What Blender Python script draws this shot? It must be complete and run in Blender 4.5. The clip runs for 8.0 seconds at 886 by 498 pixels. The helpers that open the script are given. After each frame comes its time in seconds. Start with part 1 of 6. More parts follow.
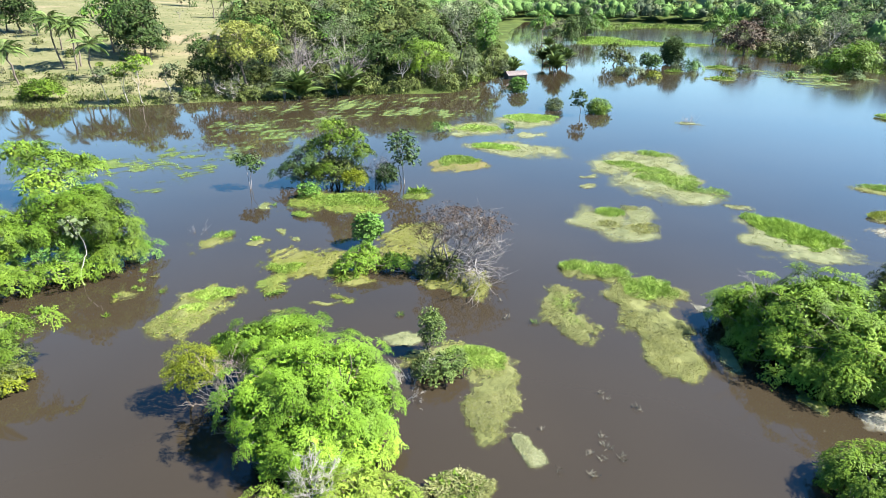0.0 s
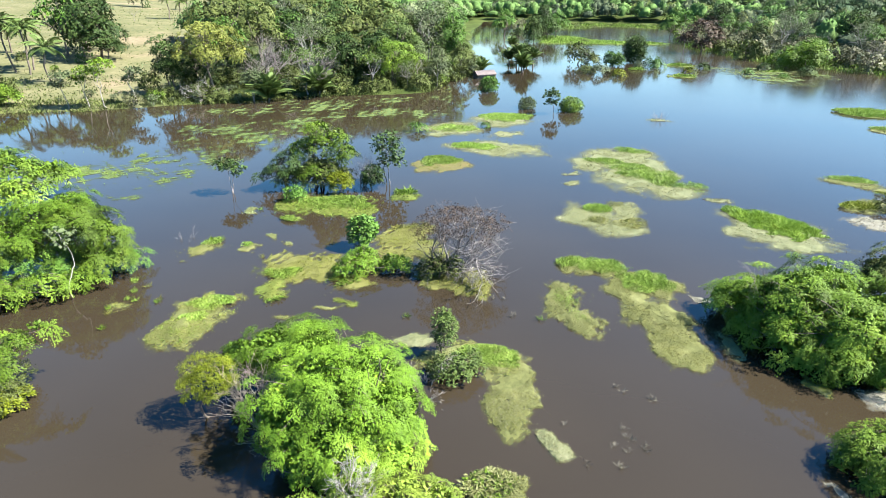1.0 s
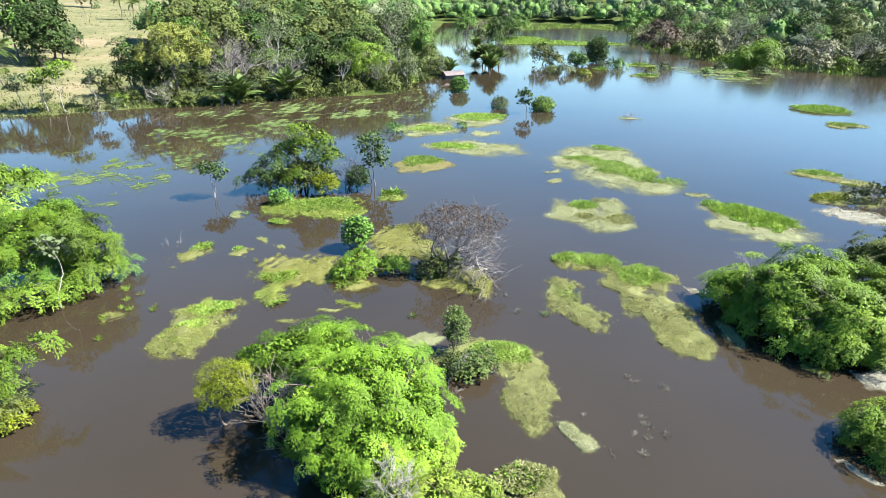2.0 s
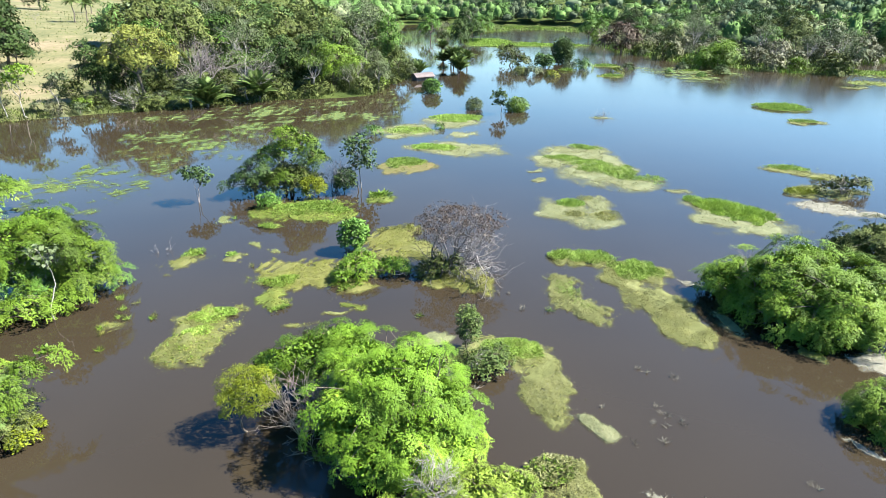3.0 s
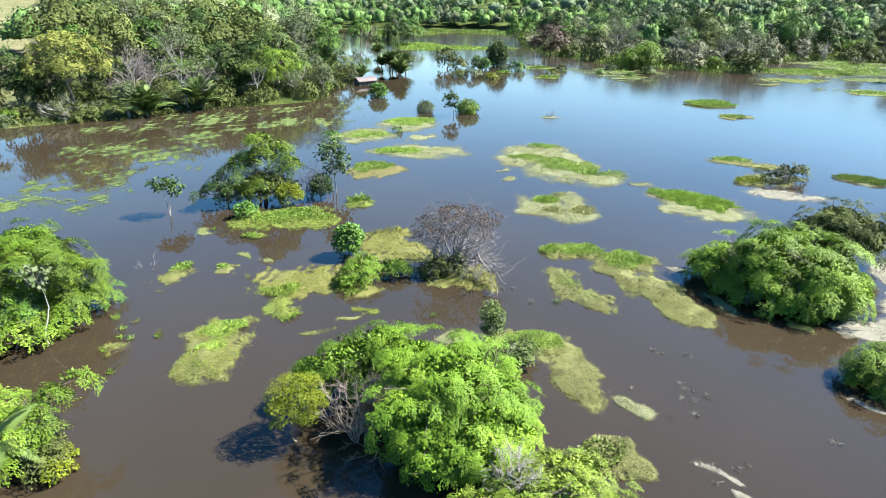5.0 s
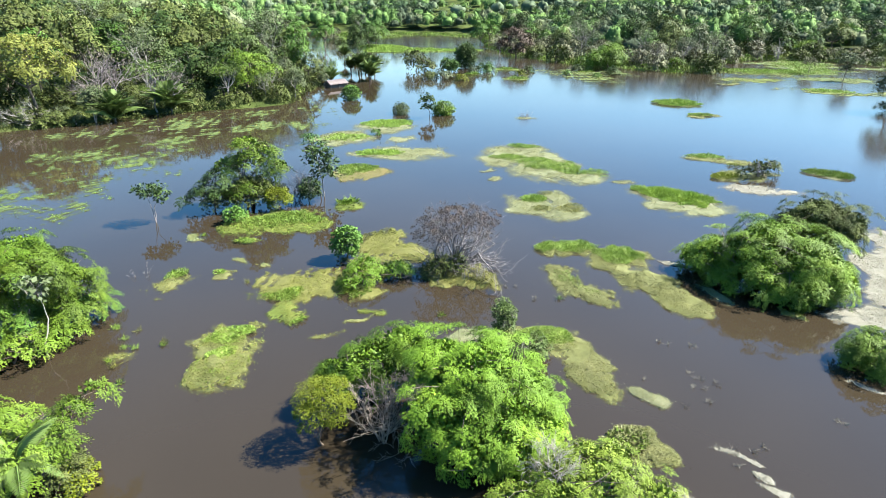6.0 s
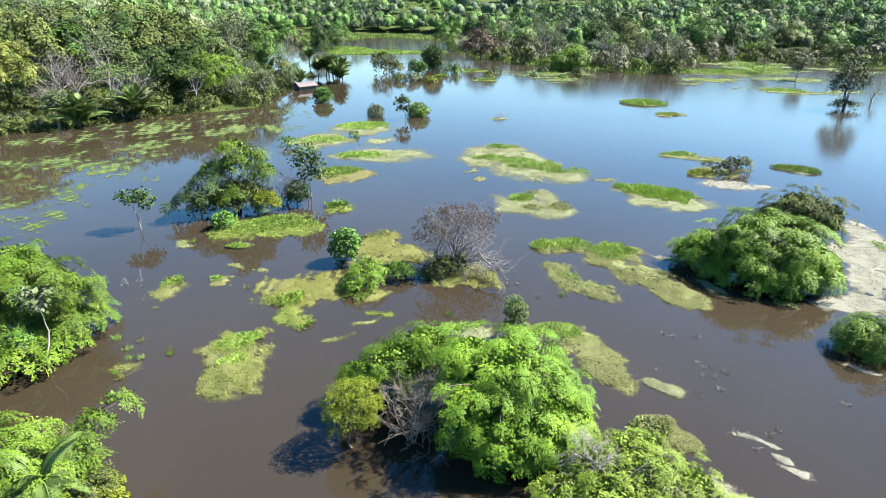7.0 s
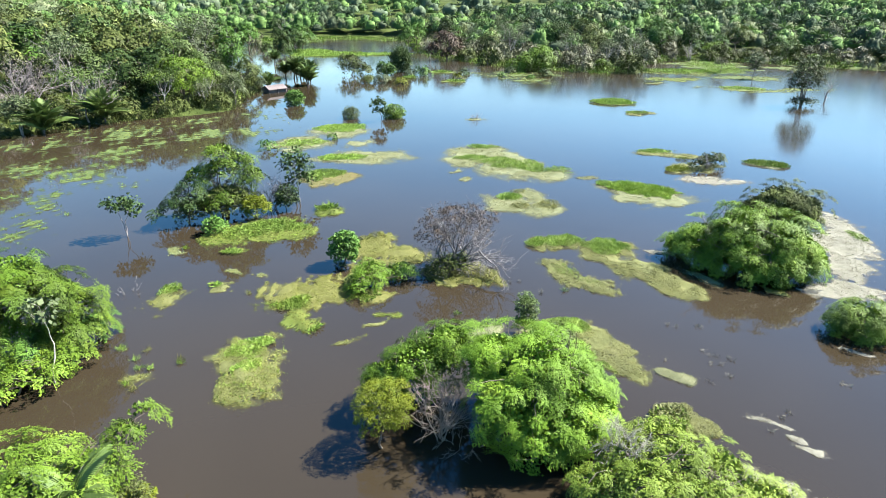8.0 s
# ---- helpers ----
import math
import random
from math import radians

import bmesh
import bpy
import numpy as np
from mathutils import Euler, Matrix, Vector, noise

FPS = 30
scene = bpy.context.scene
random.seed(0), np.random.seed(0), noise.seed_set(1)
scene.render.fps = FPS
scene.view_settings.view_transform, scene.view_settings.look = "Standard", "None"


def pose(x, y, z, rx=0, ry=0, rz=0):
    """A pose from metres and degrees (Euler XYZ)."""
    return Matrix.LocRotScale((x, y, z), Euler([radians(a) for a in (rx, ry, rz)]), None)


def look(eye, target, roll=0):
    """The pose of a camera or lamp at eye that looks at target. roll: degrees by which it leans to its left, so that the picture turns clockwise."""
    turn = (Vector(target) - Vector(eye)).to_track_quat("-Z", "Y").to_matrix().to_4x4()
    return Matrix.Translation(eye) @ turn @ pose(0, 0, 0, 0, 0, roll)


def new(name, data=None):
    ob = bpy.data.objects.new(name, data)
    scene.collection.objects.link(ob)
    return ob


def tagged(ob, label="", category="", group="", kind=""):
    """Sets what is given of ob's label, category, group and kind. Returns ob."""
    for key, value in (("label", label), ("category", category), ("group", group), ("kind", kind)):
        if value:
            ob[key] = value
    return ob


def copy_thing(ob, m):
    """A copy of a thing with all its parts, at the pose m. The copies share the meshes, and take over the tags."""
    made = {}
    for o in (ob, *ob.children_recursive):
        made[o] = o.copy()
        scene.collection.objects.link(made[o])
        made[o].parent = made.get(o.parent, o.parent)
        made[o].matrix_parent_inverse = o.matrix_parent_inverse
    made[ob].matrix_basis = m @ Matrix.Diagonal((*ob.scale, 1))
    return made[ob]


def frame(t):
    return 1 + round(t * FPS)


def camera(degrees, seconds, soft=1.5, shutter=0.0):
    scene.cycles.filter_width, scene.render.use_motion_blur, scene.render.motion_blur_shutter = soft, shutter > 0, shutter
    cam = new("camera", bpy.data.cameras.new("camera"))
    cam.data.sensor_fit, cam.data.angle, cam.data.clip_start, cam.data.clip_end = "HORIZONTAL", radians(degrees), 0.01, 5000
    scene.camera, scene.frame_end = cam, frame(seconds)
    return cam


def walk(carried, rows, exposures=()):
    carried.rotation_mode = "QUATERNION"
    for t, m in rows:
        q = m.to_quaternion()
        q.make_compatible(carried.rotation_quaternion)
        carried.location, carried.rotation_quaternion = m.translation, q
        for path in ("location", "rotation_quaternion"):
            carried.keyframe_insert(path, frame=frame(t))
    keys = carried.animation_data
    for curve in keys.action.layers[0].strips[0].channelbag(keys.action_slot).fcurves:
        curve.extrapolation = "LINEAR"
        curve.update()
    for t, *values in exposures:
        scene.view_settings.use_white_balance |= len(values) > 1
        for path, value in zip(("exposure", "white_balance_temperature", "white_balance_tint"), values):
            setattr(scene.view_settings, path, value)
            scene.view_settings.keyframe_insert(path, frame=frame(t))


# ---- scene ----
cam = camera(73.2, 8.0, soft=0.7)
PATH = [
    (0, (0.22, 0.22, 20.097), (0.152, 2.044, 19.279), -0.3),
    (0.5, (-1.149, 0.188, 20.153), (-1.154, 2.013, 19.333), -0.3),
    (1, (-2.593, 0.187, 20.154), (-2.533, 2.011, 19.335), -0.3),
    (1.5, (-4.048, 0.181, 20.117), (-3.921, 2.002, 19.299), -0.2),
    (3, (-8.325, 0.31, 20.065), (-8.007, 2.11, 19.255), 0.1),
    (3.5, (-9.713, 0.422, 20.059), (-9.335, 2.212, 19.251), 0.1),
    (4, (-11.115, 0.54, 20.053), (-10.677, 2.318, 19.248), 0.2),
    (4.5, (-12.501, 0.713, 20.093), (-12.004, 2.476, 19.291), 0.2),
    (6, (-16.728, 1.582, 20.049), (-16.054, 3.29, 19.257), 0.3),
    (6.5, (-18.163, 2.07, 20.038), (-17.429, 3.755, 19.249), 0.4),
    (7, (-19.618, 2.585, 19.984), (-18.823, 4.244, 19.198), 0.5),
    (7.5, (-21.027, 3.116, 19.94), (-20.175, 4.748, 19.158), 0.5),
    (8, (-22.421, 3.681, 19.945), (-21.513, 5.284, 19.165), 0.5),
]
walk(cam, [(t, look(eye, target, roll)) for t, eye, target, roll in PATH])

# ---- daylight ----
SUN_FROM = Vector((0.66, -0.08, 0.75)).normalized()
SKY, SUN, STOPS = 0.056, 5.0, 2.73
scene.view_settings.exposure = STOPS
world = bpy.data.worlds.new("sky")
scene.world = world
world.use_nodes = True
wn = world.node_tree.nodes
sky = wn.new("ShaderNodeTexSky")
sky.sky_type, sky.sun_disc = "NISHITA", False
sky.sun_elevation = math.asin(SUN_FROM.z)
sky.sun_rotation = math.atan2(SUN_FROM.x, SUN_FROM.y)
sky.air_density, sky.dust_density, sky.ozone_density = 1.3, 0.05, 5.0
deep = wn.new("ShaderNodeHueSaturation")
deep.inputs["Saturation"].default_value = 1.28
world.node_tree.links.new(sky.outputs[0], deep.inputs["Color"])
world.node_tree.links.new(deep.outputs[0], wn["Background"].inputs[0])
wn["Background"].inputs[1].default_value = SKY
sun = new("sun", bpy.data.lights.new("sun", "SUN"))
sun.data.energy, sun.data.angle, sun.data.color = SUN, radians(0.5), (1.0, 0.96, 0.90)
sun.matrix_world = look((0, 0, 200), Vector((0, 0, 200)) - SUN_FROM * 10)


# ---- materials ----
def material(name):
    m = bpy.data.materials.new(name)
    m.use_nodes = True
    t = m.node_tree
    return m, t.nodes, t.links, t.nodes["Principled BSDF"]


def ramp(nodes, links, fac, stops):
    r = nodes.new("ShaderNodeValToRGB")
    while len(r.color_ramp.elements) < len(stops):
        r.color_ramp.elements.new(0.5)
    for e, (p, c) in zip(r.color_ramp.elements, stops):
        e.position, e.color = p, (*c, 1)
    links.new(fac, r.inputs[0])
    return r.outputs[0]


def noise_node(nodes, links, scale, detail=4, coords="Object", rough=0.6):
    tc, n = nodes.new("ShaderNodeTexCoord"), nodes.new("ShaderNodeTexNoise")
    links.new(tc.outputs[coords], n.inputs["Vector"])
    n.inputs["Scale"].default_value, n.inputs["Detail"].default_value, n.inputs["Roughness"].default_value = scale, detail, rough
    return n.outputs["Fac"]


def mixed(nodes, links, fac, a, b, mode="MIX"):
    x = nodes.new("ShaderNodeMix")
    x.data_type, x.blend_type = "RGBA", mode
    for sock, v in ((x.inputs[0], fac), (x.inputs[6], a), (x.inputs[7], b)):
        if isinstance(v, (int, float)):
            sock.default_value = v
        elif isinstance(v, tuple):
            sock.default_value = (*v, 1)
        else:
            links.new(v, sock)
    return x.outputs[2]


def foliage(name, dark, mid, light, through_light=0.35, patch=0.35, rough=0.55, calm=0.8, gloss=0.1):
    """Leaves: colour varies leaf by leaf and in patches, whose low dark ends paint in some crown shade; some light
    comes through.
    """
    m, n, l, p = material(name)
    geo = n.new("ShaderNodeNewGeometry")
    oi = n.new("ShaderNodeObjectInfo")
    a = ramp(n, l, geo.outputs["Random Per Island"], [(0.0, tuple(0.5 * (u + v) for u, v in zip(dark, mid))), (0.5, mid), (1.0, tuple(0.5 * (u + v) for u, v in zip(light, mid)))])
    b = ramp(n, l, noise_node(n, l, patch, 3), [(0.3, dark), (0.55, mid), (0.75, light)])
    c = mixed(n, l, calm, a, b)
    h = n.new("ShaderNodeHueSaturation")
    l.new(c, h.inputs["Color"])
    mr = n.new("ShaderNodeMapRange")
    l.new(oi.outputs["Random"], mr.inputs[0])
    mr.inputs[3].default_value, mr.inputs[4].default_value = 0.62, 1.08
    l.new(mr.outputs[0], h.inputs["Value"])
    l.new(h.outputs[0], p.inputs["Base Color"])
    p.inputs["Roughness"].default_value = rough
    p.inputs["Specular IOR Level"].default_value = gloss
    tr, mx = n.new("ShaderNodeBsdfTranslucent"), n.new("ShaderNodeMixShader")
    l.new(h.outputs[0], tr.inputs["Color"])
    mx.inputs[0].default_value = through_light * 0.3
    l.new(p.outputs[0], mx.inputs[1])
    l.new(tr.outputs[0], mx.inputs[2])
    l.new(mx.outputs[0], n["Material Output"].inputs[0])
    return m


def bark(name, a, b, scale=3.0):
    m, n, l, p = material(name)
    f = noise_node(n, l, scale, 6)
    l.new(ramp(n, l, f, [(0.3, a), (0.7, b)]), p.inputs["Base Color"])
    p.inputs["Roughness"].default_value = 0.85
    bu = n.new("ShaderNodeBump")
    bu.inputs["Strength"].default_value = 0.5
    l.new(noise_node(n, l, scale * 6, 4), bu.inputs["Height"])
    l.new(bu.outputs[0], p.inputs["Normal"])
    return m


def bedding(name, a, b, c, scale=0.5):
    """Rafts of floating plants: patchy at two scales, rough and matted."""
    m, n, l, p = material(name)
    big, small = noise_node(n, l, scale, 4), noise_node(n, l, scale * 9, 5, rough=0.75)
    c1 = ramp(n, l, big, [(0.32, a), (0.5, b), (0.68, c)])
    c2 = ramp(n, l, small, [(0.3, tuple(v * 0.45 for v in b)), (0.55, b), (0.75, c)])
    l.new(mixed(n, l, 0.5, c1, c2), p.inputs["Base Color"])
    p.inputs["Roughness"].default_value = 0.9
    p.inputs["Specular IOR Level"].default_value = 0.15
    bu = n.new("ShaderNodeBump")
    bu.inputs["Strength"].default_value, bu.inputs["Distance"].default_value = 0.9, 0.12
    l.new(noise_node(n, l, 9.0, 5, rough=0.75), bu.inputs["Height"])
    l.new(bu.outputs[0], p.inputs["Normal"])
    cover, clear, mx = n.new("ShaderNodeAttribute"), n.new("ShaderNodeBsdfTransparent"), n.new("ShaderNodeMixShader")
    cover.attribute_name = "cover"
    gaps, lift = n.new("ShaderNodeMath"), n.new("ShaderNodeMath")
    gaps.operation, lift.operation = "MULTIPLY_ADD", "ADD"
    gaps.inputs[1].default_value, gaps.inputs[2].default_value = 0.9, -0.45
    l.new(noise_node(n, l, 2.6, 6, rough=0.75), gaps.inputs[0])
    l.new(gaps.outputs[0], lift.inputs[0])
    l.new(cover.outputs["Fac"], lift.inputs[1])
    l.new(ramp(n, l, lift.outputs[0], [(0.02, (0, 0, 0)), (0.95, (0.94, 0.94, 0.94))]), mx.inputs[0])
    l.new(clear.outputs[0], mx.inputs[1])
    l.new(p.outputs[0], mx.inputs[2])
    l.new(mx.outputs[0], n["Material Output"].inputs[0])
    return m


# lime and fresh: dark ends lowered to put shade between boughs into the colour
LIME = foliage("leaf_lime", (0.0252, 0.0576, 0.00432), (0.101, 0.184, 0.0144), (0.202, 0.295, 0.0324), 0.42)
GREEN = foliage("leaf_green", (0.018, 0.0432, 0.00864), (0.0612, 0.128, 0.0187), (0.144, 0.23, 0.036), 0.38)
FRESH = foliage("leaf_fresh", (0.02, 0.042, 0.004), (0.09, 0.152, 0.014), (0.225, 0.3, 0.036), 0.4)
DARK = foliage("leaf_dark", (0.00864, 0.018, 0.00576), (0.0324, 0.0576, 0.0144), (0.09, 0.126, 0.036), 0.25, gloss=0.06)
OLIVE = foliage("leaf_olive", (0.0173, 0.0238, 0.00648), (0.0684, 0.0878, 0.0245), (0.151, 0.169, 0.054), 0.3, gloss=0.04)
MOSSY = foliage("leaf_moss_green", (0.0187, 0.0324, 0.00792), (0.072, 0.112, 0.0259), (0.169, 0.216, 0.0576), 0.3, gloss=0.1)
GREY = foliage("leaf_grey_green", (0.0202, 0.0288, 0.013), (0.0691, 0.09, 0.0396), (0.13, 0.155, 0.0756), 0.25, gloss=0.08)
LIGHT = foliage("leaf_light_green", (0.072, 0.119, 0.0144), (0.151, 0.216, 0.0274), (0.252, 0.317, 0.0576), 0.4)
TAWNY = foliage("leaf_tawny_green", (0.036, 0.0446, 0.00864), (0.119, 0.133, 0.0259), (0.238, 0.241, 0.054), 0.3)
YELLOW = foliage("leaf_yellow_green", (0.054, 0.0727, 0.00432), (0.103, 0.127, 0.00648), (0.162, 0.184, 0.0162), 0.35)
BROWN = foliage("leaf_brown", (0.034, 0.022, 0.0165), (0.062, 0.043, 0.027), (0.09, 0.07, 0.036), 0.2)
SILVER = foliage("leaf_silver", (0.0504, 0.0756, 0.0302), (0.108, 0.144, 0.0612), (0.18, 0.209, 0.115), 0.2, rough=0.5, gloss=0.2)
DUSTY = foliage("leaf_dusty", (0.052, 0.056, 0.026), (0.106, 0.112, 0.054), (0.155, 0.16, 0.084), 0.2)
PALM = foliage("leaf_palm", (0.0288, 0.054, 0.013), (0.0828, 0.126, 0.0324), (0.173, 0.223, 0.0792), 0.3, rough=0.55)
GRASS = foliage("grass_blade", (0.0792, 0.144, 0.0187), (0.144, 0.227, 0.0331), (0.23, 0.317, 0.0648), 0.35, 0.8)
REED = foliage("reed_blade", (0.0605, 0.114, 0.0127), (0.121, 0.197, 0.0212), (0.204, 0.28, 0.0423), 0.35, 0.8)
CREAM = foliage("cream_sprig", (0.13, 0.125, 0.07), (0.21, 0.205, 0.125), (0.3, 0.29, 0.19), 0.2, 0.8)
PALE = foliage("pale_sprig", (0.0756, 0.0814, 0.0319), (0.127, 0.133, 0.0522), (0.197, 0.197, 0.0929), 0.25, 0.8)
# far leaves: extra blue and grey in the colour stands for distance haze
FAR_GREEN = foliage("far_leaf_green", (0.025, 0.052, 0.017), (0.085, 0.15, 0.044), (0.165, 0.24, 0.07), 0.3, 0.13, 0.65, 0.75, 0.02)
FAR_PALM = foliage("far_leaf_palm", (0.017, 0.035, 0.016), (0.052, 0.086, 0.044), (0.1, 0.14, 0.08), 0.25, 0.13, 0.6, 0.75, 0.02)
FAR_OLIVE = foliage("far_leaf_olive", (0.034, 0.046, 0.024), (0.098, 0.12, 0.06), (0.16, 0.18, 0.1), 0.25, 0.13, 0.65, 0.75, 0.02)
FAR_GREY = foliage("far_leaf_grey", (0.027, 0.042, 0.024), (0.074, 0.1, 0.058), (0.11, 0.14, 0.084), 0.25, 0.13, 0.65, 0.75, 0.02)
WEED = foliage("weed_sprig", (0.0522, 0.058, 0.0116), (0.116, 0.122, 0.0261), (0.209, 0.203, 0.0637), 0.3, 0.8)
STRAW = foliage("dry_sprig", (0.104, 0.095, 0.0696), (0.156, 0.148, 0.11), (0.22, 0.209, 0.162), 0.2, 0.8)
BARK = bark("bark_brown", (0.0504, 0.0378, 0.0277), (0.111, 0.0907, 0.0706))
BARK_PALE = bark("bark_pale", (0.121, 0.108, 0.0958), (0.232, 0.217, 0.197))
BARK_ASH = bark("bark_ash", (0.058, 0.051, 0.049), (0.15, 0.138, 0.13))
BARK_TAN = bark("bark_tan", (0.1, 0.08, 0.06), (0.23, 0.19, 0.15))
BARK_GREY = bark("bark_grey", (0.0806, 0.068, 0.063), (0.171, 0.151, 0.143))
MAT_OLIVE = bedding("raft_olive", (0.045, 0.05, 0.016), (0.085, 0.092, 0.03), (0.132, 0.134, 0.055))
MAT_PALE = bedding("raft_pale", (0.062, 0.07, 0.031), (0.104, 0.114, 0.056), (0.15, 0.155, 0.088))
MAT_GREEN = bedding("raft_green", (0.0353, 0.0504, 0.00907), (0.0655, 0.0878, 0.0151), (0.106, 0.131, 0.0252))
MAT_WHITE = bedding("raft_white", (0.085, 0.086, 0.06), (0.135, 0.132, 0.1), (0.185, 0.18, 0.145))
MAT_ALGAE = bedding("raft_algae", (0.03, 0.046, 0.014), (0.054, 0.078, 0.022), (0.088, 0.116, 0.036))
MAT_MOSS = bedding("raft_moss", (0.054, 0.0576, 0.0144), (0.09, 0.0922, 0.0259), (0.133, 0.13, 0.0432))
MAT_RUST = bedding("raft_rust", (0.05, 0.056, 0.02), (0.085, 0.078, 0.03), (0.12, 0.092, 0.04))


def water_material():
    m, n, l, p = material("brown_water")
    f = noise_node(n, l, 0.03, 3)
    l.new(ramp(n, l, f, [(0.35, (0.0158, 0.0122, 0.0075)), (0.65, (0.021, 0.0163, 0.01))]), p.inputs["Base Color"])
    p.inputs["IOR"].default_value = 1.33
    r = ramp(n, l, noise_node(n, l, 0.02, 3), [(0.45, (0.03, 0.03, 0.03)), (0.65, (0.10, 0.10, 0.10))])
    tc, sep, mr = n.new("ShaderNodeTexCoord"), n.new("ShaderNodeSeparateXYZ"), n.new("ShaderNodeMapRange")
    l.new(tc.outputs["Object"], sep.inputs[0])
    l.new(sep.outputs[0], mr.inputs[0])
    mr.inputs[1].default_value, mr.inputs[2].default_value = 5, 90
    l.new(mixed(n, l, mr.outputs[0], r, (0.16, 0.16, 0.16)), p.inputs["Roughness"])
    bu = n.new("ShaderNodeBump")
    bu.inputs["Strength"].default_value, bu.inputs["Distance"].default_value = 0.06, 0.05
    l.new(noise_node(n, l, 1.3, 3), bu.inputs["Height"])
    l.new(bu.outputs[0], p.inputs["Normal"])
    return m


def ground_material():
    m, n, l, p = material("pasture")
    big, mid, fine = noise_node(n, l, 0.02, 4), noise_node(n, l, 0.12, 5), noise_node(n, l, 0.9, 6, rough=0.8)
    grass = ramp(n, l, mid, [(0.3, (0.0396, 0.0475, 0.018)), (0.5, (0.0792, 0.0792, 0.036)), (0.7, (0.126, 0.112, 0.0634))])
    soil = ramp(n, l, mid, [(0.35, (0.137, 0.108, 0.0684)), (0.65, (0.187, 0.133, 0.0972))])
    c = mixed(n, l, ramp(n, l, big, [(0.58, (0, 0, 0)), (0.66, (1, 1, 1))]), grass, soil)
    c = mixed(n, l, 0.45, c, ramp(n, l, fine, [(0.38, (0.0324, 0.0403, 0.0144)), (0.62, (0.13, 0.119, 0.0648))]))
    marsh = ramp(n, l, mid, [(0.3, (0.0151, 0.0227, 0.00605)), (0.5, (0.0302, 0.0428, 0.0101)), (0.7, (0.0554, 0.0706, 0.0202))])
    tc, sep, mr = n.new("ShaderNodeTexCoord"), n.new("ShaderNodeSeparateXYZ"), n.new("ShaderNodeMapRange")
    l.new(tc.outputs["Object"], sep.inputs[0])
    l.new(sep.outputs[0], mr.inputs[0])
    mr.inputs[1].default_value, mr.inputs[2].default_value = -62, -44
    c = mixed(n, l, mr.outputs[0], c, marsh)
    l.new(c, p.inputs["Base Color"])
    p.inputs["Roughness"].default_value = 0.95
    p.inputs["Specular IOR Level"].default_value = 0.05
    return m


def plain(name, a, b, scale=2.0, rough=0.7, metal=0.0):
    m, n, l, p = material(name)
    l.new(ramp(n, l, noise_node(n, l, scale, 5), [(0.3, a), (0.7, b)]), p.inputs["Base Color"])
    p.inputs["Roughness"].default_value, p.inputs["Metallic"].default_value = rough, metal
    return m


ROOF = plain("roof_sheet", (0.0612, 0.049, 0.0461), (0.108, 0.0864, 0.0806), 1.5, 0.85)
TIMBER = plain("weathered_timber", (0.0454, 0.0353, 0.0277), (0.101, 0.0806, 0.0655))


# ---- mesh building ----
def mesh_of(name, v, q, mat):
    """A mesh of quads from arrays of corners and faces."""
    v, q = np.asarray(v, np.float32), np.asarray(q, np.int32)
    me = bpy.data.meshes.new(name)
    me.vertices.add(len(v))
    me.vertices.foreach_set("co", v.ravel())
    me.loops.add(q.size)
    me.loops.foreach_set("vertex_index", q.ravel())
    me.polygons.add(len(q))
    me.polygons.foreach_set("loop_start", np.arange(0, q.size, q.shape[1], dtype=np.int32))
    me.update(calc_edges=True)
    me.validate()
    me.materials.append(mat)
    return me


def thing(name, at, label, category, group=""):
    e = new(name)
    e.location = at
    e.empty_display_size = 0.3
    return tagged(e, label, category, group)


def part(name, me, parent, label="", kind=""):
    o = new(name, me)
    o.parent = parent
    return tagged(o, label, "", "", kind)


def unit(a):
    return a / np.maximum(np.linalg.norm(a, axis=1, keepdims=True), 1e-6)


def leaves(p, axis, up, length, width, fold=0.07):
    """One folded diamond for each leaf: from its stalk at p along axis."""
    n = len(p)
    axis, side = unit(axis), unit(np.cross(axis, up))
    nor = np.cross(side, axis)
    L, W = np.broadcast_to(length, n)[:, None], np.broadcast_to(width, n)[:, None]
    v = np.stack([p, p + axis * L * 0.45 + side * W * 0.5 + nor * W * fold, p + axis * L - nor * L * 0.06, p + axis * L * 0.45 - side * W * 0.5 + nor * W * fold], 1)
    return v.reshape(-1, 3), np.arange(4 * n).reshape(-1, 4)


def ball(rng, n):
    return unit(rng.normal(size=(n, 3)))


def around(rng, n):
    """Directions spread evenly over a ball, slightly shaken."""
    k = np.arange(n) + rng.random()
    z = 1 - 2 * (k + 0.5) / (n + 1)
    z = np.clip(z, -1, 1)
    f = k * 2.39996 + rng.random() * 6.28
    d = np.stack([np.cos(f) * np.sqrt(1 - z * z), np.sin(f) * np.sqrt(1 - z * z), z], -1)
    return unit(d + rng.normal(size=d.shape) * 0.6 / math.sqrt(n))


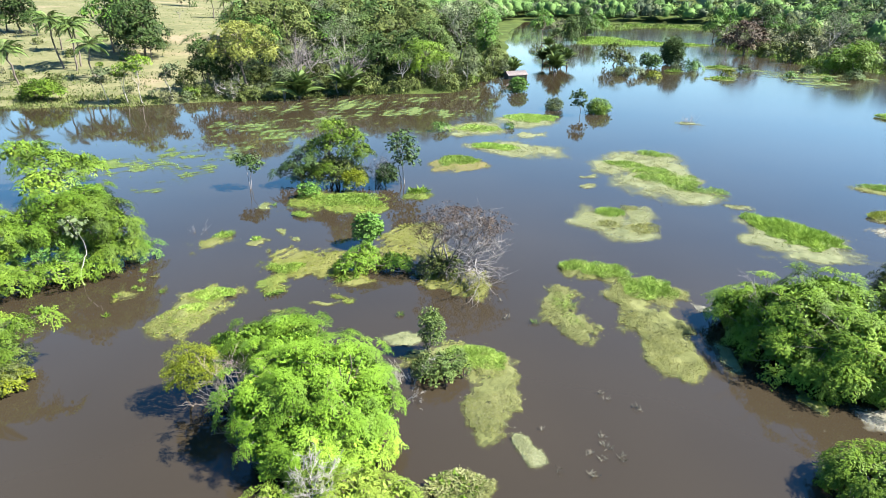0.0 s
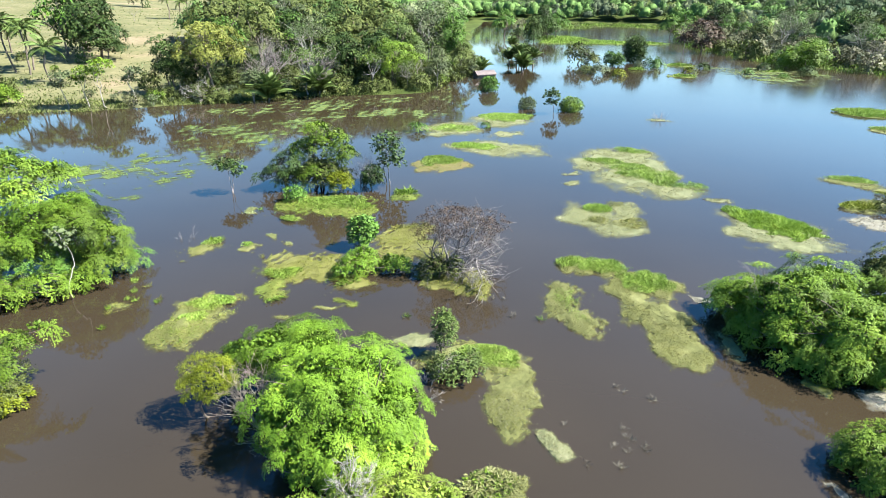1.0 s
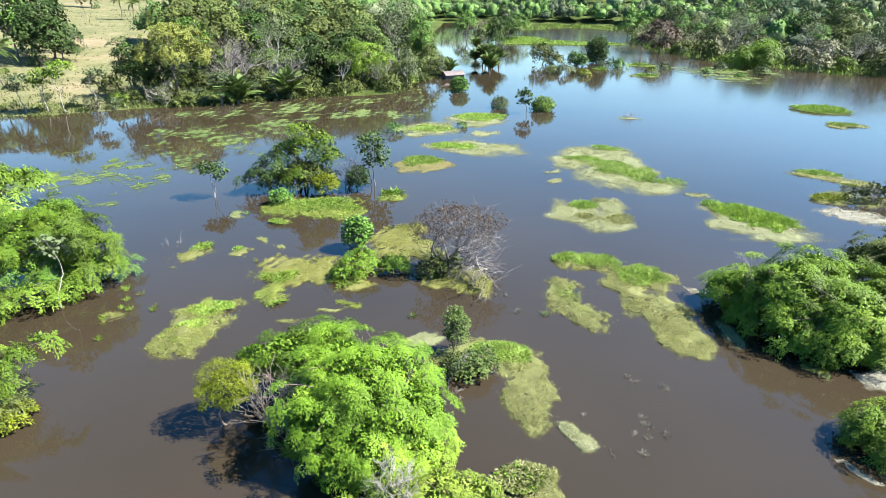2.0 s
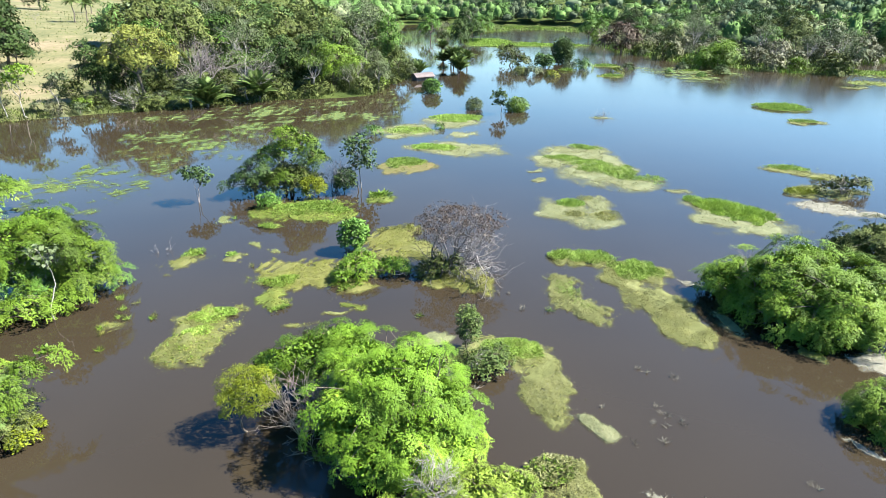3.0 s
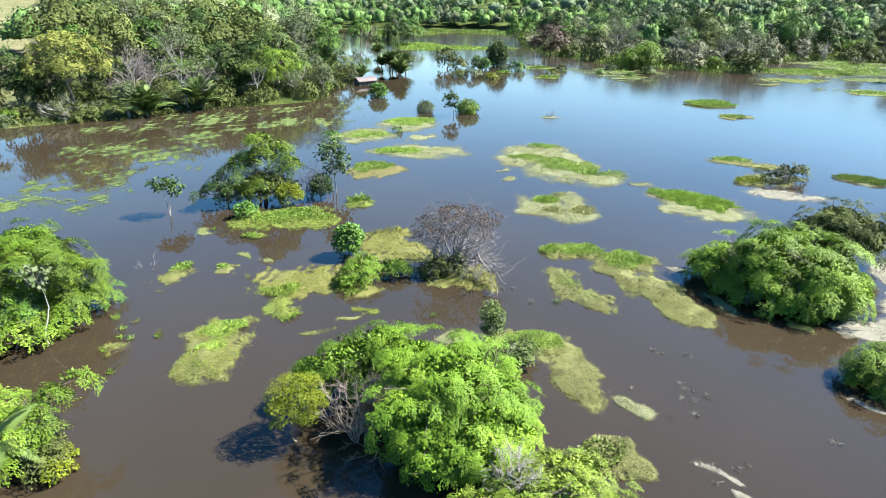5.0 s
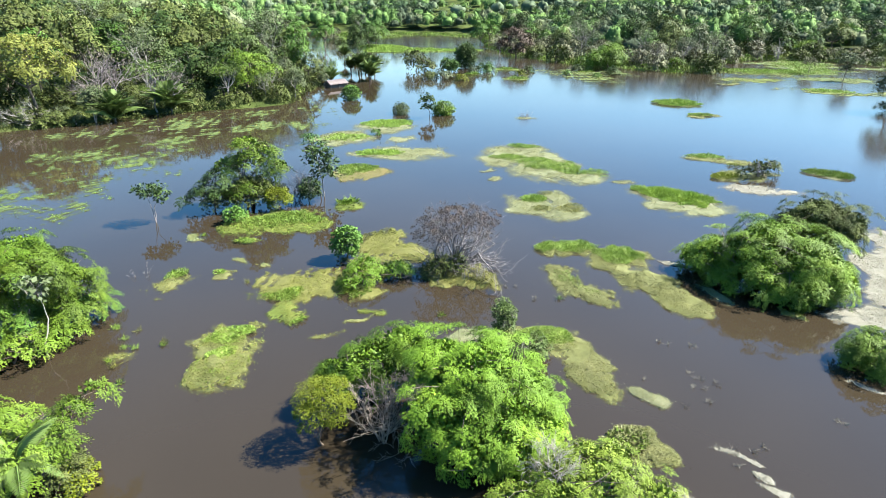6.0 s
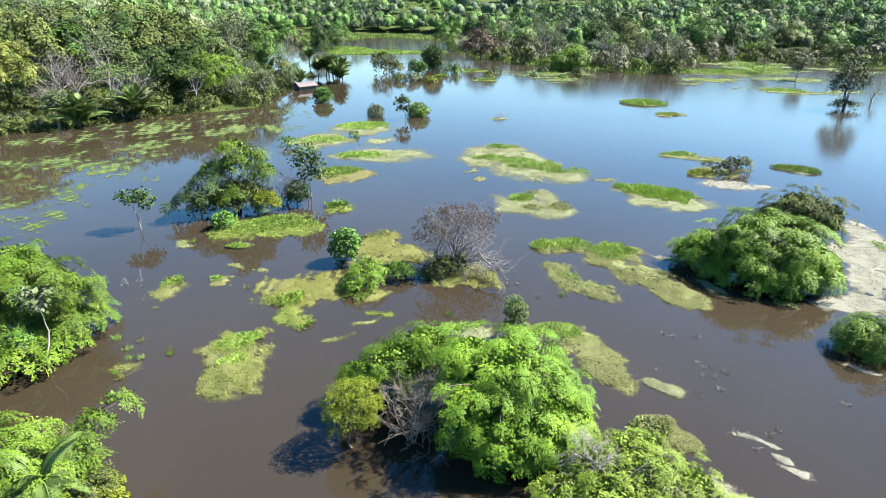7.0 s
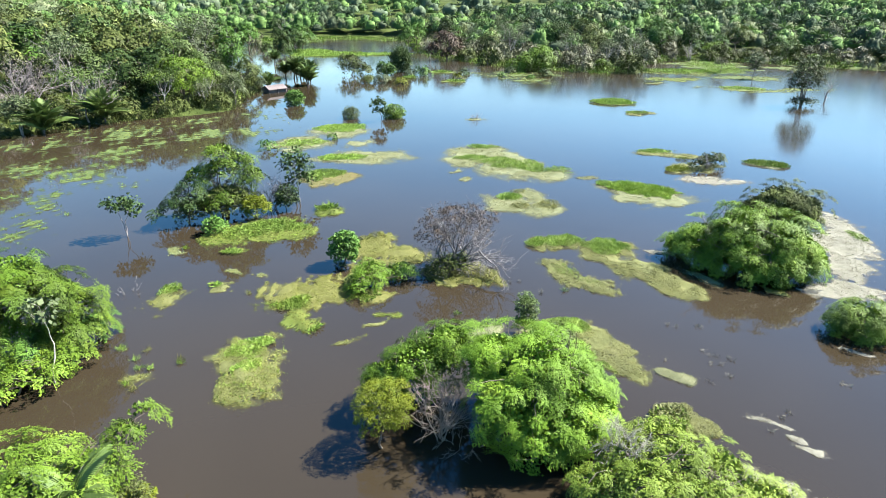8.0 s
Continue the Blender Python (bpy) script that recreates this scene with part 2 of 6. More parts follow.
def crown_points(rng, lobes, per_area, clump, per_clump, low=-0.5, ragged=0.2, flat=0.55, droop=0.25, calm=0.28, shell=0.6):
    """Domed clumps of leaves over the outside of a crown's lobes; gives leaf stalks, their way, their upper side, and the clumps' middles."""
    ps, ways, ups, mids = [], [], [], []
    L = np.array(lobes, float)
    for k, (cx, cy, cz, rx, ry, rz) in enumerate(lobes):
        area = 4 * np.pi * (((rx * ry) ** 1.6 + (rx * rz) ** 1.6 + (ry * rz) ** 1.6) / 3) ** (1 / 1.6)
        d = around(rng, max(6, int(area * per_area)))
        d = d[d[:, 2] > low]
        reach = 1.02 - (0.16 + ragged) * rng.random(len(d)) ** 1.5
        c = np.array((cx, cy, cz)) + d * np.array((rx, ry, rz)) * reach[:, None]
        free = np.ones(len(c), bool)
        for j in range(len(L)):
            if j != k:
                free &= np.linalg.norm((c - L[j, :3]) / L[j, 3:], axis=1) > 0.8
        c, d = c[free], d[free]
        if not len(c):
            continue
        mids.append(c)
        r = clump * (0.55 + 0.75 * rng.random(len(c)))
        g = unit(0.5 * d + np.array((0, 0, 0.8)) + 0.15 * rng.normal(size=d.shape))
        c, r, g = np.repeat(c, per_clump, 0), np.repeat(r, per_clump)[:, None], np.repeat(g, per_clump, 0)
        e = ball(rng, len(c))
        h = np.sum(e * g, 1, keepdims=True)
        e = np.where(h < -0.15, e - 2 * h * g, e)
        h = np.sum(e * g, 1, keepdims=True)
        flatly = e - g * h
        ps.append(c + r * (flatly + g * h * flat) * (1.05 - shell * rng.random((len(c), 1))))
        ways.append(flatly * 1.2 + g * 0.35 + rng.normal(size=c.shape) * 0.4 - np.array((0, 0, droop)))
        ups.append(e * 1.1 + g * 0.3 + rng.normal(size=c.shape) * calm * 0.6)
    return np.concatenate(ps), np.concatenate(ways), np.concatenate(ups), np.concatenate(mids)


def pad_points(rng, lobes, count, size, leaf, low, lift=0.5):
    """Flat leafy pads at the ends of boughs, one above another over the lobes: leaf stalks, their way, their upper side, and the pads' middles."""
    L = np.array(lobes, float)
    area = L[:, 3] * L[:, 4] + (L[:, 3] + L[:, 4]) * L[:, 5]
    mids, outs = [], []
    for k, n in enumerate(np.maximum(3, np.round(count * area / area.sum())).astype(int)):
        d = around(rng, n)
        d = d[d[:, 2] > low]
        c = L[k, :3] + d * L[k, 3:] * (0.58 + 0.6 * rng.random((len(d), 1)))
        free = np.ones(len(c), bool)
        for j in range(len(L)):
            if j != k:
                free &= np.linalg.norm((c - L[j, :3]) / L[j, 3:], axis=1) > 0.72
        mids.append(c[free])
        outs.append(d[free])
    c, d = np.concatenate(mids), np.concatenate(outs)
    r = size * (0.55 + 0.8 * rng.random(len(c)))
    n = np.maximum(14, 1.05 * np.pi * r * r / (0.5 * leaf[0] * leaf[1])).astype(int)
    k = np.repeat(np.arange(len(c)), n)
    d, r = d[k], r[k][:, None]
    g = unit(0.6 * d + np.array((0, 0, lift)) + 0.12 * rng.normal(size=(len(c), 3))[k])
    flat = unit(d * (1, 1, 0.1) + 1e-4)
    u = unit(flat - g * np.sum(flat * g, 1, keepdims=True))
    w = np.cross(g, u)
    phi = rng.random((len(k), 1)) * 6.283
    rho = np.sqrt(rng.random((len(k), 1)))
    fray = 1 + 0.34 * np.sin(phi * 5 + k[:, None]) + 0.26 * np.sin(phi * 9 + 2.0 * k[:, None])
    ray = u * np.cos(phi) + w * np.sin(phi)
    p = c[k] + r * (ray * rho * fray + u * 0.25 * rho + g * (0.16 - 0.42 * rho * rho)) + rng.normal(size=(len(k), 3)) * 0.035
    way = ray + u * 0.45 + rng.normal(size=p.shape) * 0.3 - np.array((0, 0, 0.25)) * rho
    up = g + ray * rho * 0.6 + rng.normal(size=p.shape) * 0.1
    return p, way, up, c


def tube(path, radii, sides=6):
    path, radii = np.asarray(path, float), np.asarray(radii, float)
    t = unit(np.gradient(path, axis=0))
    a = unit(np.cross(t, np.array((0.31, 0.2, 0.93)) + np.zeros_like(t)))
    b = np.cross(t, a)
    th = np.linspace(0, 2 * np.pi, sides, endpoint=False)
    ring = a[:, None] * np.cos(th)[None, :, None] + b[:, None] * np.sin(th)[None, :, None]
    v = (path[:, None] + ring * radii[:, None, None]).reshape(-1, 3)
    i, j = np.meshgrid(np.arange(len(path) - 1), np.arange(sides), indexing="ij")
    k = (j + 1) % sides
    q = np.stack([i * sides + j, i * sides + k, (i + 1) * sides + k, (i + 1) * sides + j], -1).reshape(-1, 4)
    return v, q


def joined(pieces):
    vs, qs, n = [], [], 0
    for v, q in pieces:
        vs.append(v)
        qs.append(q + n)
        n += len(v)
    return np.concatenate(vs), np.concatenate(qs)


def limb(rng, a, b, r0, r1, sag=0.15, n=6, sides=6):
    """A bent limb from a to b."""
    a, b = np.asarray(a, float), np.asarray(b, float)
    t = np.linspace(0, 1, n)[:, None]
    size = np.linalg.norm(b - a)
    path = a + (b - a) * t + np.sin(np.pi * t) * rng.normal(size=3) * size * sag * 0.5 + rng.normal(size=(n, 3)) * size * 0.015
    path[0], path[-1] = a, b
    return tube(path, r0 + (r1 - r0) * t[:, 0], sides)


def tree(name, label, at, lobes, leaf, mat, per_area=1.4, sub_r=0.5, per_sub=30, trunk=0.16, wood=BARK, seed=0, low=-0.5, twigs=14, stems=1, category="tree", spread=0.6, droop=0.25, group="", ragged=0.2, inner=1.6, flat=0.85, pads=0, pad_r=0.5, calm=0.3, shell=0.6):
    """A leafy tree: tapered trunk with limbs into its lobes, and a crown of single leaves in sprays."""
    rng = np.random.default_rng(seed + 11)
    ob = thing(name, at, label, category, group)
    per_sub = int(per_sub * (1.7 if leaf[0] < 0.2 else 1.35 if twigs > 4 else 1))
    if pads:
        p, axis, up, mids = pad_points(rng, lobes, pads, pad_r, leaf, low)
    else:
        p, axis, up, mids = crown_points(rng, lobes, per_area, sub_r, per_sub, low, ragged, flat, droop, calm, shell)
    p[:, 2] = np.maximum(p[:, 2], 0.12)
    size = leaf[0] * (0.65 + 0.7 * rng.random(len(p)))
    outer = leaves(p, axis, up, size, size * leaf[1] / leaf[0] * 1.15)
    core = [(x, y, z, a * 0.64, b * 0.64, c * 0.64) for x, y, z, a, b, c in lobes]
    big = leaf[0] * 1.7 + 0.06
    p, axis, up, _ = crown_points(rng, core, 1.3 * inner / (big * big), big * 0.5, 1, low, 0.25)
    p[:, 2] = np.maximum(p[:, 2], 0.15)
    deep_leaves = leaves(p, axis + rng.normal(size=p.shape), rng.normal(size=p.shape) + (0, 0, 0.6), big, big * 0.7)
    part("crown", mesh_of("crown", *joined([outer, deep_leaves]), mat), ob)
    wood_pieces = []
    top = max(l[2] for l in lobes)
    mid = np.mean(np.array(lobes)[:, :3], 0)
    for s in range(stems):
        foot = np.array((rng.normal() * 0.14 * (stems > 1), rng.normal() * 0.14 * (stems > 1), -0.7))
        fork = np.array((mid[0] * 0.5 + rng.normal() * 0.3, mid[1] * 0.5 + rng.normal() * 0.3, max(0.5, top * 0.45)))
        wood_pieces.append(limb(rng, foot, fork, trunk, trunk * 0.65, 0.1, 7 if twigs > 4 else 4, 8 if twigs > 4 else 5))
        for l in lobes[s::stems]:
            end = np.array(l[:3]) + (0, 0, l[5] * 0.3)
            wood_pieces.append(limb(rng, fork, end, trunk * 0.6, trunk * 0.2, 0.25, 6 if twigs > 4 else 3, 6 if twigs > 4 else 4))
            near = mids[np.argsort(np.linalg.norm(mids - end, axis=1))]
            for k in range(min(twigs, len(near))):
                wood_pieces.append(limb(rng, end + (np.array(fork) - end) * rng.random() * 0.5, near[rng.integers(len(near) // 2 + 1)], trunk * 0.18, 0.012, 0.2, 5 if twigs > 4 else 3, 4 if twigs > 4 else 3))
    part("trunk", mesh_of("trunk", *joined(wood_pieces), wood), ob)
    return ob


def branching(rng, p, d, length, r, depth, out, up=0.15, wild=0.55, kids=3):
    """Bare wood that forks down to thin twigs."""
    n = 4
    pts, q, dd = [np.array(p, float)], np.array(p, float), np.array(d, float)
    for i in range(n - 1):
        dd = dd + rng.normal(size=3) * 0.16
        dd[2] += up * 0.25
        dd /= np.linalg.norm(dd)
        q = q + dd * length / (n - 1)
        pts.append(q)
    out.append(tube(pts, np.linspace(r, r * 0.6, n), 6 if r > 0.05 else 4 if r > 0.02 else 3))
    if depth == 0:
        return
    for k in range(kids + (rng.random() < 0.5)):
        f = 0.45 + 0.55 * (k + 1) / kids if k < kids else 0.6
        a = pts[min(n - 1, int(f * (n - 1)))]
        e = dd + rng.normal(size=3) * wild
        e[2] = e[2] * 0.8 + up
        branching(rng, a, e / np.linalg.norm(e), length * (0.55 + 0.25 * rng.random()), max(r * 0.55, 0.008), depth - 1, out, up, wild, kids)


def bare(name, label, at, heads, length, r, depth, wood, seed=0, up=0.15, wild=0.55, kids=3, category="dead tree", extra=None):
    """A leafless tree or shrub; heads are the directions of its main branches."""
    rng = np.random.default_rng(seed + 71)
    ob = thing(name, at, label, category)
    for h in heads:
        out = []
        d = np.array(h, float)
        branching(rng, (h[0] * 0.15, h[1] * 0.15, -0.5), d / np.linalg.norm(d), length * (0.85 + 0.3 * rng.random()), r, depth, out, up, wild, kids)
        v, q = joined(out)
        v[:, 2] = np.where(v[:, 2] < 0.1, np.maximum(v[:, 2], -0.6), v[:, 2])
        part("branch", mesh_of("branch", v, q, wood), ob)
    if extra:
        lobes, leaf, mat, per_area, per_sub = extra
        p, way, up, _ = crown_points(rng, lobes, per_area, 0.4, per_sub, ragged=0.6)
        part("crown", mesh_of("crown", *leaves(p, way + rng.normal(size=p.shape) * 0.4, up, leaf[0], leaf[1]), mat), ob, "last few leaves on the twigs")
    return ob


# ---- land and water ----
SHORE = [(-150, 96), (-82, 104), (-60, 106), (-49, 111), (-36, 113), (-24, 118), (-13, 120), (-2, 122), (4, 136), (8, 144), (12, 160), (13, 200), (18, 267), (32, 345),
         (48, 345), (42, 280), (62, 285), (86, 300), (110, 275), (90, 222), (84, 195), (88, 165), (98, 143), (106, 134), (118, 131), (127, 146), (150, 155), (172, 142), (182, 114), (196, 82), (240, 30), (300, 0), (300, -160), (-150, -160)]


def shore_distance(x, y):
    """Metres from the water's edge: plus on land, minus on the water."""
    best, inside = np.full(np.shape(x), 1e9), np.zeros(np.shape(x), bool)
    for (ax, ay), (bx, by) in zip(SHORE, SHORE[1:] + SHORE[:1]):
        dx, dy = bx - ax, by - ay
        t = np.clip(((x - ax) * dx + (y - ay) * dy) / (dx * dx + dy * dy), 0, 1)
        best = np.minimum(best, np.hypot(x - ax - t * dx, y - ay - t * dy))
        with np.errstate(divide="ignore", invalid="ignore"):
            inside ^= ((ay > y) != (by > y)) & (x < (bx - ax) * (y - ay) / (by - ay if by != ay else 1e-9) + ax)
    return np.where(inside, -best, best)


def waves(x, y, s, seed=0):
    """Smooth uneven field between about -1 and 1."""
    rng = np.random.default_rng(seed)
    total = np.zeros(np.shape(x))
    for k in range(7):
        a, f, ph = rng.random() * 6.28, (0.6 + 1.5 * rng.random()) / s, rng.random() * 6.28
        total = total + np.sin((x * np.cos(a) + y * np.sin(a)) * f + ph)
    return total / 3.4


def ground_height(x, y):
    x, y = np.asarray(x, float), np.asarray(y, float)
    d = shore_distance(x, y) + waves(x, y, 5, 3) * 1.1
    land = np.maximum(d, 0)
    west = 1 / (1 + np.exp((x - 5) / 18))
    hill = west * 0.062 * np.minimum(land, 330) + (1 - west) * (0.012 * np.minimum(land, 60) + 0.15 * np.clip(land - 25, 0, 100))
    hill = hill + waves(x, y, 40, 5) * 0.7 * np.minimum(land / 40, 1.5)
    return np.where(d > 0, 0.4 * (1 - np.exp(-land / 2.5)) + hill, np.maximum(d * 0.22, -1.3))


def ground():
    k, n = 5.0, 190
    u = np.sinh(np.linspace(-k, k, n)) * 32
    gx, gy = np.meshgrid(u + 10, u + 125, indexing="ij")
    v = np.stack([gx, gy, ground_height(gx, gy)], -1).reshape(-1, 3)
    i, j = np.meshgrid(np.arange(n - 1), np.arange(n - 1), indexing="ij")
    q = np.stack([i * n + j, (i + 1) * n + j, (i + 1) * n + j + 1, i * n + j + 1], -1).reshape(-1, 4)
    me = mesh_of("ground", v, q, ground_material())
    me.polygons.foreach_set("use_smooth", np.ones(len(me.polygons), bool))
    tagged(new("ground", me), "pale green pasture with bare earth rising from the water", "ground", kind="structure")


def water():
    me = mesh_of("water", [(-170, -180, 0), (320, -180, 0), (320, 380, 0), (-170, 380, 0)], [(0, 1, 2, 3)], water_material())
    tagged(new("water", me), "still brown flood water mirroring the blue sky", "water", kind="structure")


ground()
water()


# ---- floating rafts of plants ----
def lobe_field(lobes, x, y):
    f = np.full(np.shape(x), -9.0)
    for cx, cy, a, b, deg in lobes:
        c, s = math.cos(radians(deg)), math.sin(radians(deg))
        u, w = ((x - cx) * c + (y - cy) * s) / a, (-(x - cx) * s + (y - cy) * c) / b
        f = np.maximum(f, 1 - np.sqrt(u * u + w * w))
    return f


def raft(name, label, lobes, bed, thick=0.14, rough=0.16, grain=1.6, step=0.22, sprigs=(), greens=(), seed=0, category="floating plants", frayed=0.0, rim=0.2):
    """A raft of floating plants: a matted bed with an uneven edge, sprigs all over it, and stands of taller growth.
    sprigs: (number a square metre, length, material, how far they stand up); greens: (lobes, number, length, width, material, lean)."""
    rng = np.random.default_rng(seed + 5)
    L = np.array(lobes)
    ox, oy = L[:, 0].mean(), L[:, 1].mean()
    ob = thing(name, (ox, oy, 0), label, category)
    r = L[:, 2:4].max(1)
    x0, x1, y0, y1 = (L[:, 0] - r).min() - 0.5, (L[:, 0] + r).max() + 0.5, (L[:, 1] - r).min() - 0.5, (L[:, 1] + r).max() + 0.5

    def field(x, y):
        wx, wy = waves(x, y, grain * 0.9, seed + 3), waves(x, y, grain * 0.9, seed + 4)
        f = lobe_field(lobes, x + 0.5 * grain * wx, y + 0.5 * grain * wy)
        f = f + 1.5 * rough * (waves(x, y, grain * 0.5, seed) * 0.5 + waves(x, y, grain * 0.2, seed + 1) * 0.5 + waves(x, y, grain * 0.08, seed + 6) * 0.35)
        return f - frayed * (waves(x, y, grain * 0.5, seed + 2) + 0.8 * waves(x, y, grain * 0.17, seed + 7) + 0.9 * waves(x, y, grain * 0.06, seed + 8) + 0.65) if frayed else f

    nx, ny = int((x1 - x0) / step) + 2, int((y1 - y0) / step) + 2
    gx, gy = np.meshgrid(x0 + np.arange(nx) * step, y0 + np.arange(ny) * step, indexing="ij")
    f = field(gx, gy)
    inside = f > -0.2 * rim
    keep = inside[:-1, :-1] | inside[1:, :-1] | inside[1:, 1:] | inside[:-1, 1:]
    for _ in range(2):
        e = 0.02
        fx, fy = (field(gx + e, gy) - f) / e, (field(gx, gy + e) - f) / e
        g2 = np.maximum(fx * fx + fy * fy, 0.02)
        move = np.clip(np.where(inside, 0, (-0.2 * rim - f) / g2), -3, 3)
        mx, my = np.clip(move * fx, -step, step), np.clip(move * fy, -step, step)
        gx, gy = gx + mx, gy + my
        f = np.where(inside, f, field(gx, gy))
    h = 0.008 + thick * np.clip(f * 2.2, 0, 1) * (0.75 + 0.3 * waves(gx, gy, 0.6, seed + 9)) + np.clip(f * 4, 0, 1) * (0.03 * waves(gx, gy, 0.3, seed + 12) + 0.02 * waves(gx, gy, 0.13, seed + 13))
    h = np.where(inside & (f > 0), h, 0.006 + 0.004 * waves(gx, gy, 0.4, seed + 14))
    v = np.stack([gx - ox, gy - oy, h], -1).reshape(-1, 3)
    i, j = np.nonzero(keep)
    q = np.stack([i * ny + j, (i + 1) * ny + j, (i + 1) * ny + j + 1, i * ny + j + 1], -1)
    used, inv = np.unique(q, return_inverse=True)
    me = mesh_of("bed", v[used], inv.reshape(-1, 4), bed)
    me.polygons.foreach_set("use_smooth", np.ones(len(me.polygons), bool))
    cover = me.attributes.new("cover", "FLOAT", "POINT")
    cover.data.foreach_set("value", np.clip((f / rim + 0.2) / 1.2, 0, 1).ravel()[used].astype(np.float32))
    part("bed", me, ob, "", "stuff")
    for number, length, mat, stand in sprigs:
        number, length = number * 2.2, length * 0.62
        n = int((x1 - x0) * (y1 - y0) * number)
        px, py = x0 + rng.random(n) * (x1 - x0), y0 + rng.random(n) * (y1 - y0)
        ff = field(px, py)
        ok = (ff > -0.2) & (rng.random(n) < np.clip(0.04 + ff / rim * 0.8, 0.03, 1)) & (waves(px, py, 0.9, seed + 20) > -0.55)
        px, py, ff = px[ok], py[ok], ff[ok]
        p = np.stack([px - ox, py - oy, 0.015 + thick * np.clip(ff * 3, 0, 1)], -1)
        a = rng.normal(size=p.shape) * (1, 1, 0.35)
        a[:, 2] = np.abs(a[:, 2]) + stand
        s = length * (0.5 + rng.random(len(p)))
        part("weed", mesh_of("weed", *leaves(p, a, rng.normal(size=p.shape) * 0.5 + (0, 0, 1), s, s * 0.42), mat), ob, "", "stuff")
    for globes, number, length, width, mat, lean in greens:
        G = np.array(globes)
        r = G[:, 2:4].max(1)
        a0, a1, b0, b1 = (G[:, 0] - r).min(), (G[:, 0] + r).max(), (G[:, 1] - r).min(), (G[:, 1] + r).max()
        number, width = number * 2.1, width * 0.55
        n = int((a1 - a0) * (b1 - b0) * number)
        px, py = a0 + rng.random(n) * (a1 - a0), b0 + rng.random(n) * (b1 - b0)
        gf = lobe_field(globes, px, py) + 0.22 * waves(px, py, 1.1, seed + 31) + 0.12 * waves(px, py, 0.4, seed + 32)
        ok = (gf > 0) & (field(px, py) > -0.1)
        px, py, gf = px[ok], py[ok], gf[ok]
        p = np.stack([px - ox, py - oy, 0.02 + thick * 0.8 + 0 * px], -1)
        a = rng.normal(size=p.shape) * lean * 1.6
        a[:, 2] = 0.6
        s = length * (0.25 + 0.55 * np.clip(gf * 2.2, 0, 1)) * (0.5 + 0.8 * rng.random(len(p))) * (1 + 0.35 * waves(px, py, 0.35, seed + 33))
        part("grass", mesh_of("grass", *leaves(p, a, rng.normal(size=p.shape) * 0.7 + (0, 0, 0.6), s, width, 0.05), mat), ob, "", "stuff")
    return ob


# rafts in open water
raft("floating_raft", "olive raft of matted water weeds with fresh green leaves", [(-17.4, 36.3, 2.0, 1.9, 20), (-18.0, 33.6, 1.7, 2.7, -8), (-19.0, 36.0, 1.0, 1.6, 0)], MAT_OLIVE, 0.16, 0.17, 1.2, 0.14, [(120, 0.128, WEED, 0.25), (16, 0.18, FRESH, 0.3)], [([(-17.3, 36.7, 1.6, 1.1, 15), (-18.0, 34.6, 0.9, 0.6, 10)], 110, 0.3, 0.13, GRASS, 0.8)], 1)
raft("floating_raft", "long raft of water weeds, green and yellow in parts", [(8.4, 41.6, 1.3, 1.0, 0), (10.9, 41.0, 2.5, 1.7, -14), (13.6, 38.0, 2.5, 2.3, -35), (11.6, 36.6, 1.8, 1.2, -40), (12.2, 33.6, 2.0, 2.6, 0), (12.5, 30.2, 1.7, 2.9, 22)], MAT_OLIVE, 0.15, 0.17, 1.1, 0.15,
     [(110, 0.12, WEED, 0.2), (60, 0.112, PALE, 0.2)], [([(8.5, 41.7, 1.0, 0.8, 0), (11.0, 41.2, 2.2, 1.3, -14), (13.6, 38.2, 2.2, 1.8, -30)], 120, 0.5, 0.08, GRASS, 0.55), ([(12.3, 33.4, 1.2, 2.0, 0)], 40, 0.25, 0.08, PALE, 0.8)], 2)
raft("floating_raft", "yellow-green raft of matted weeds", [(6.9, 36.6, 1.6, 2.2, -10), (7.4, 33.4, 1.4, 2.3, 24)], MAT_OLIVE, 0.14, 0.18, 1.0, 0.14, [(120, 0.112, PALE, 0.2), (50, 0.112, WEED, 0.2)], [([(7.0, 36.2, 0.9, 1.4, 0), (7.4, 33.6, 0.7, 1.2, 20)], 40, 0.25, 0.09, GRASS, 0.8)], 3)
raft("floating_raft", "pale raft of weeds with a bright green tuft", [(12.9, 52.0, 3.0, 2.9, 20), (14.8, 48.9, 2.8, 2.4, 10), (16.3, 52.8, 1.7, 3.0, 8)], MAT_PALE, 0.1, 0.14, 1.3, 0.18, [(56, 0.128, PALE, 0.15), (24, 0.128, WEED, 0.2)], [([(13.9, 53.7, 1.5, 1.2, -20)], 120, 0.5, 0.08, GRASS, 0.5), ([(16.3, 55.0, 1.0, 0.9, -60), (16.0, 49.6, 1.8, 1.3, 0), (13.2, 50.6, 1.4, 1.0, 0)], 60, 0.35, 0.08, WEED, 0.6)], 4, rim=0.42)
raft("floating_raft", "wide pale raft of weeds with green growth along its middle", [(21.8, 71.6, 5.4, 4.6, 35), (17.2, 69.4, 3.0, 3.2, 40), (21.4, 63.6, 4.6, 6.2, 0), (24.2, 67.0, 2.6, 5.4, 6), (23.4, 58.8, 3.6, 3.2, 0)], MAT_PALE, 0.1, 0.12, 1.6, 0.22, [(22, 0.2, PALE, 0.15), (12, 0.2, WEED, 0.2)], [([(22.8, 64.4, 6.6, 2.4, -58), (24.0, 74.8, 2.2, 1.3, -20), (19.6, 69.6, 2.4, 1.6, -30)], 55, 0.5, 0.1, GRASS, 0.6)], 5, rim=0.42)
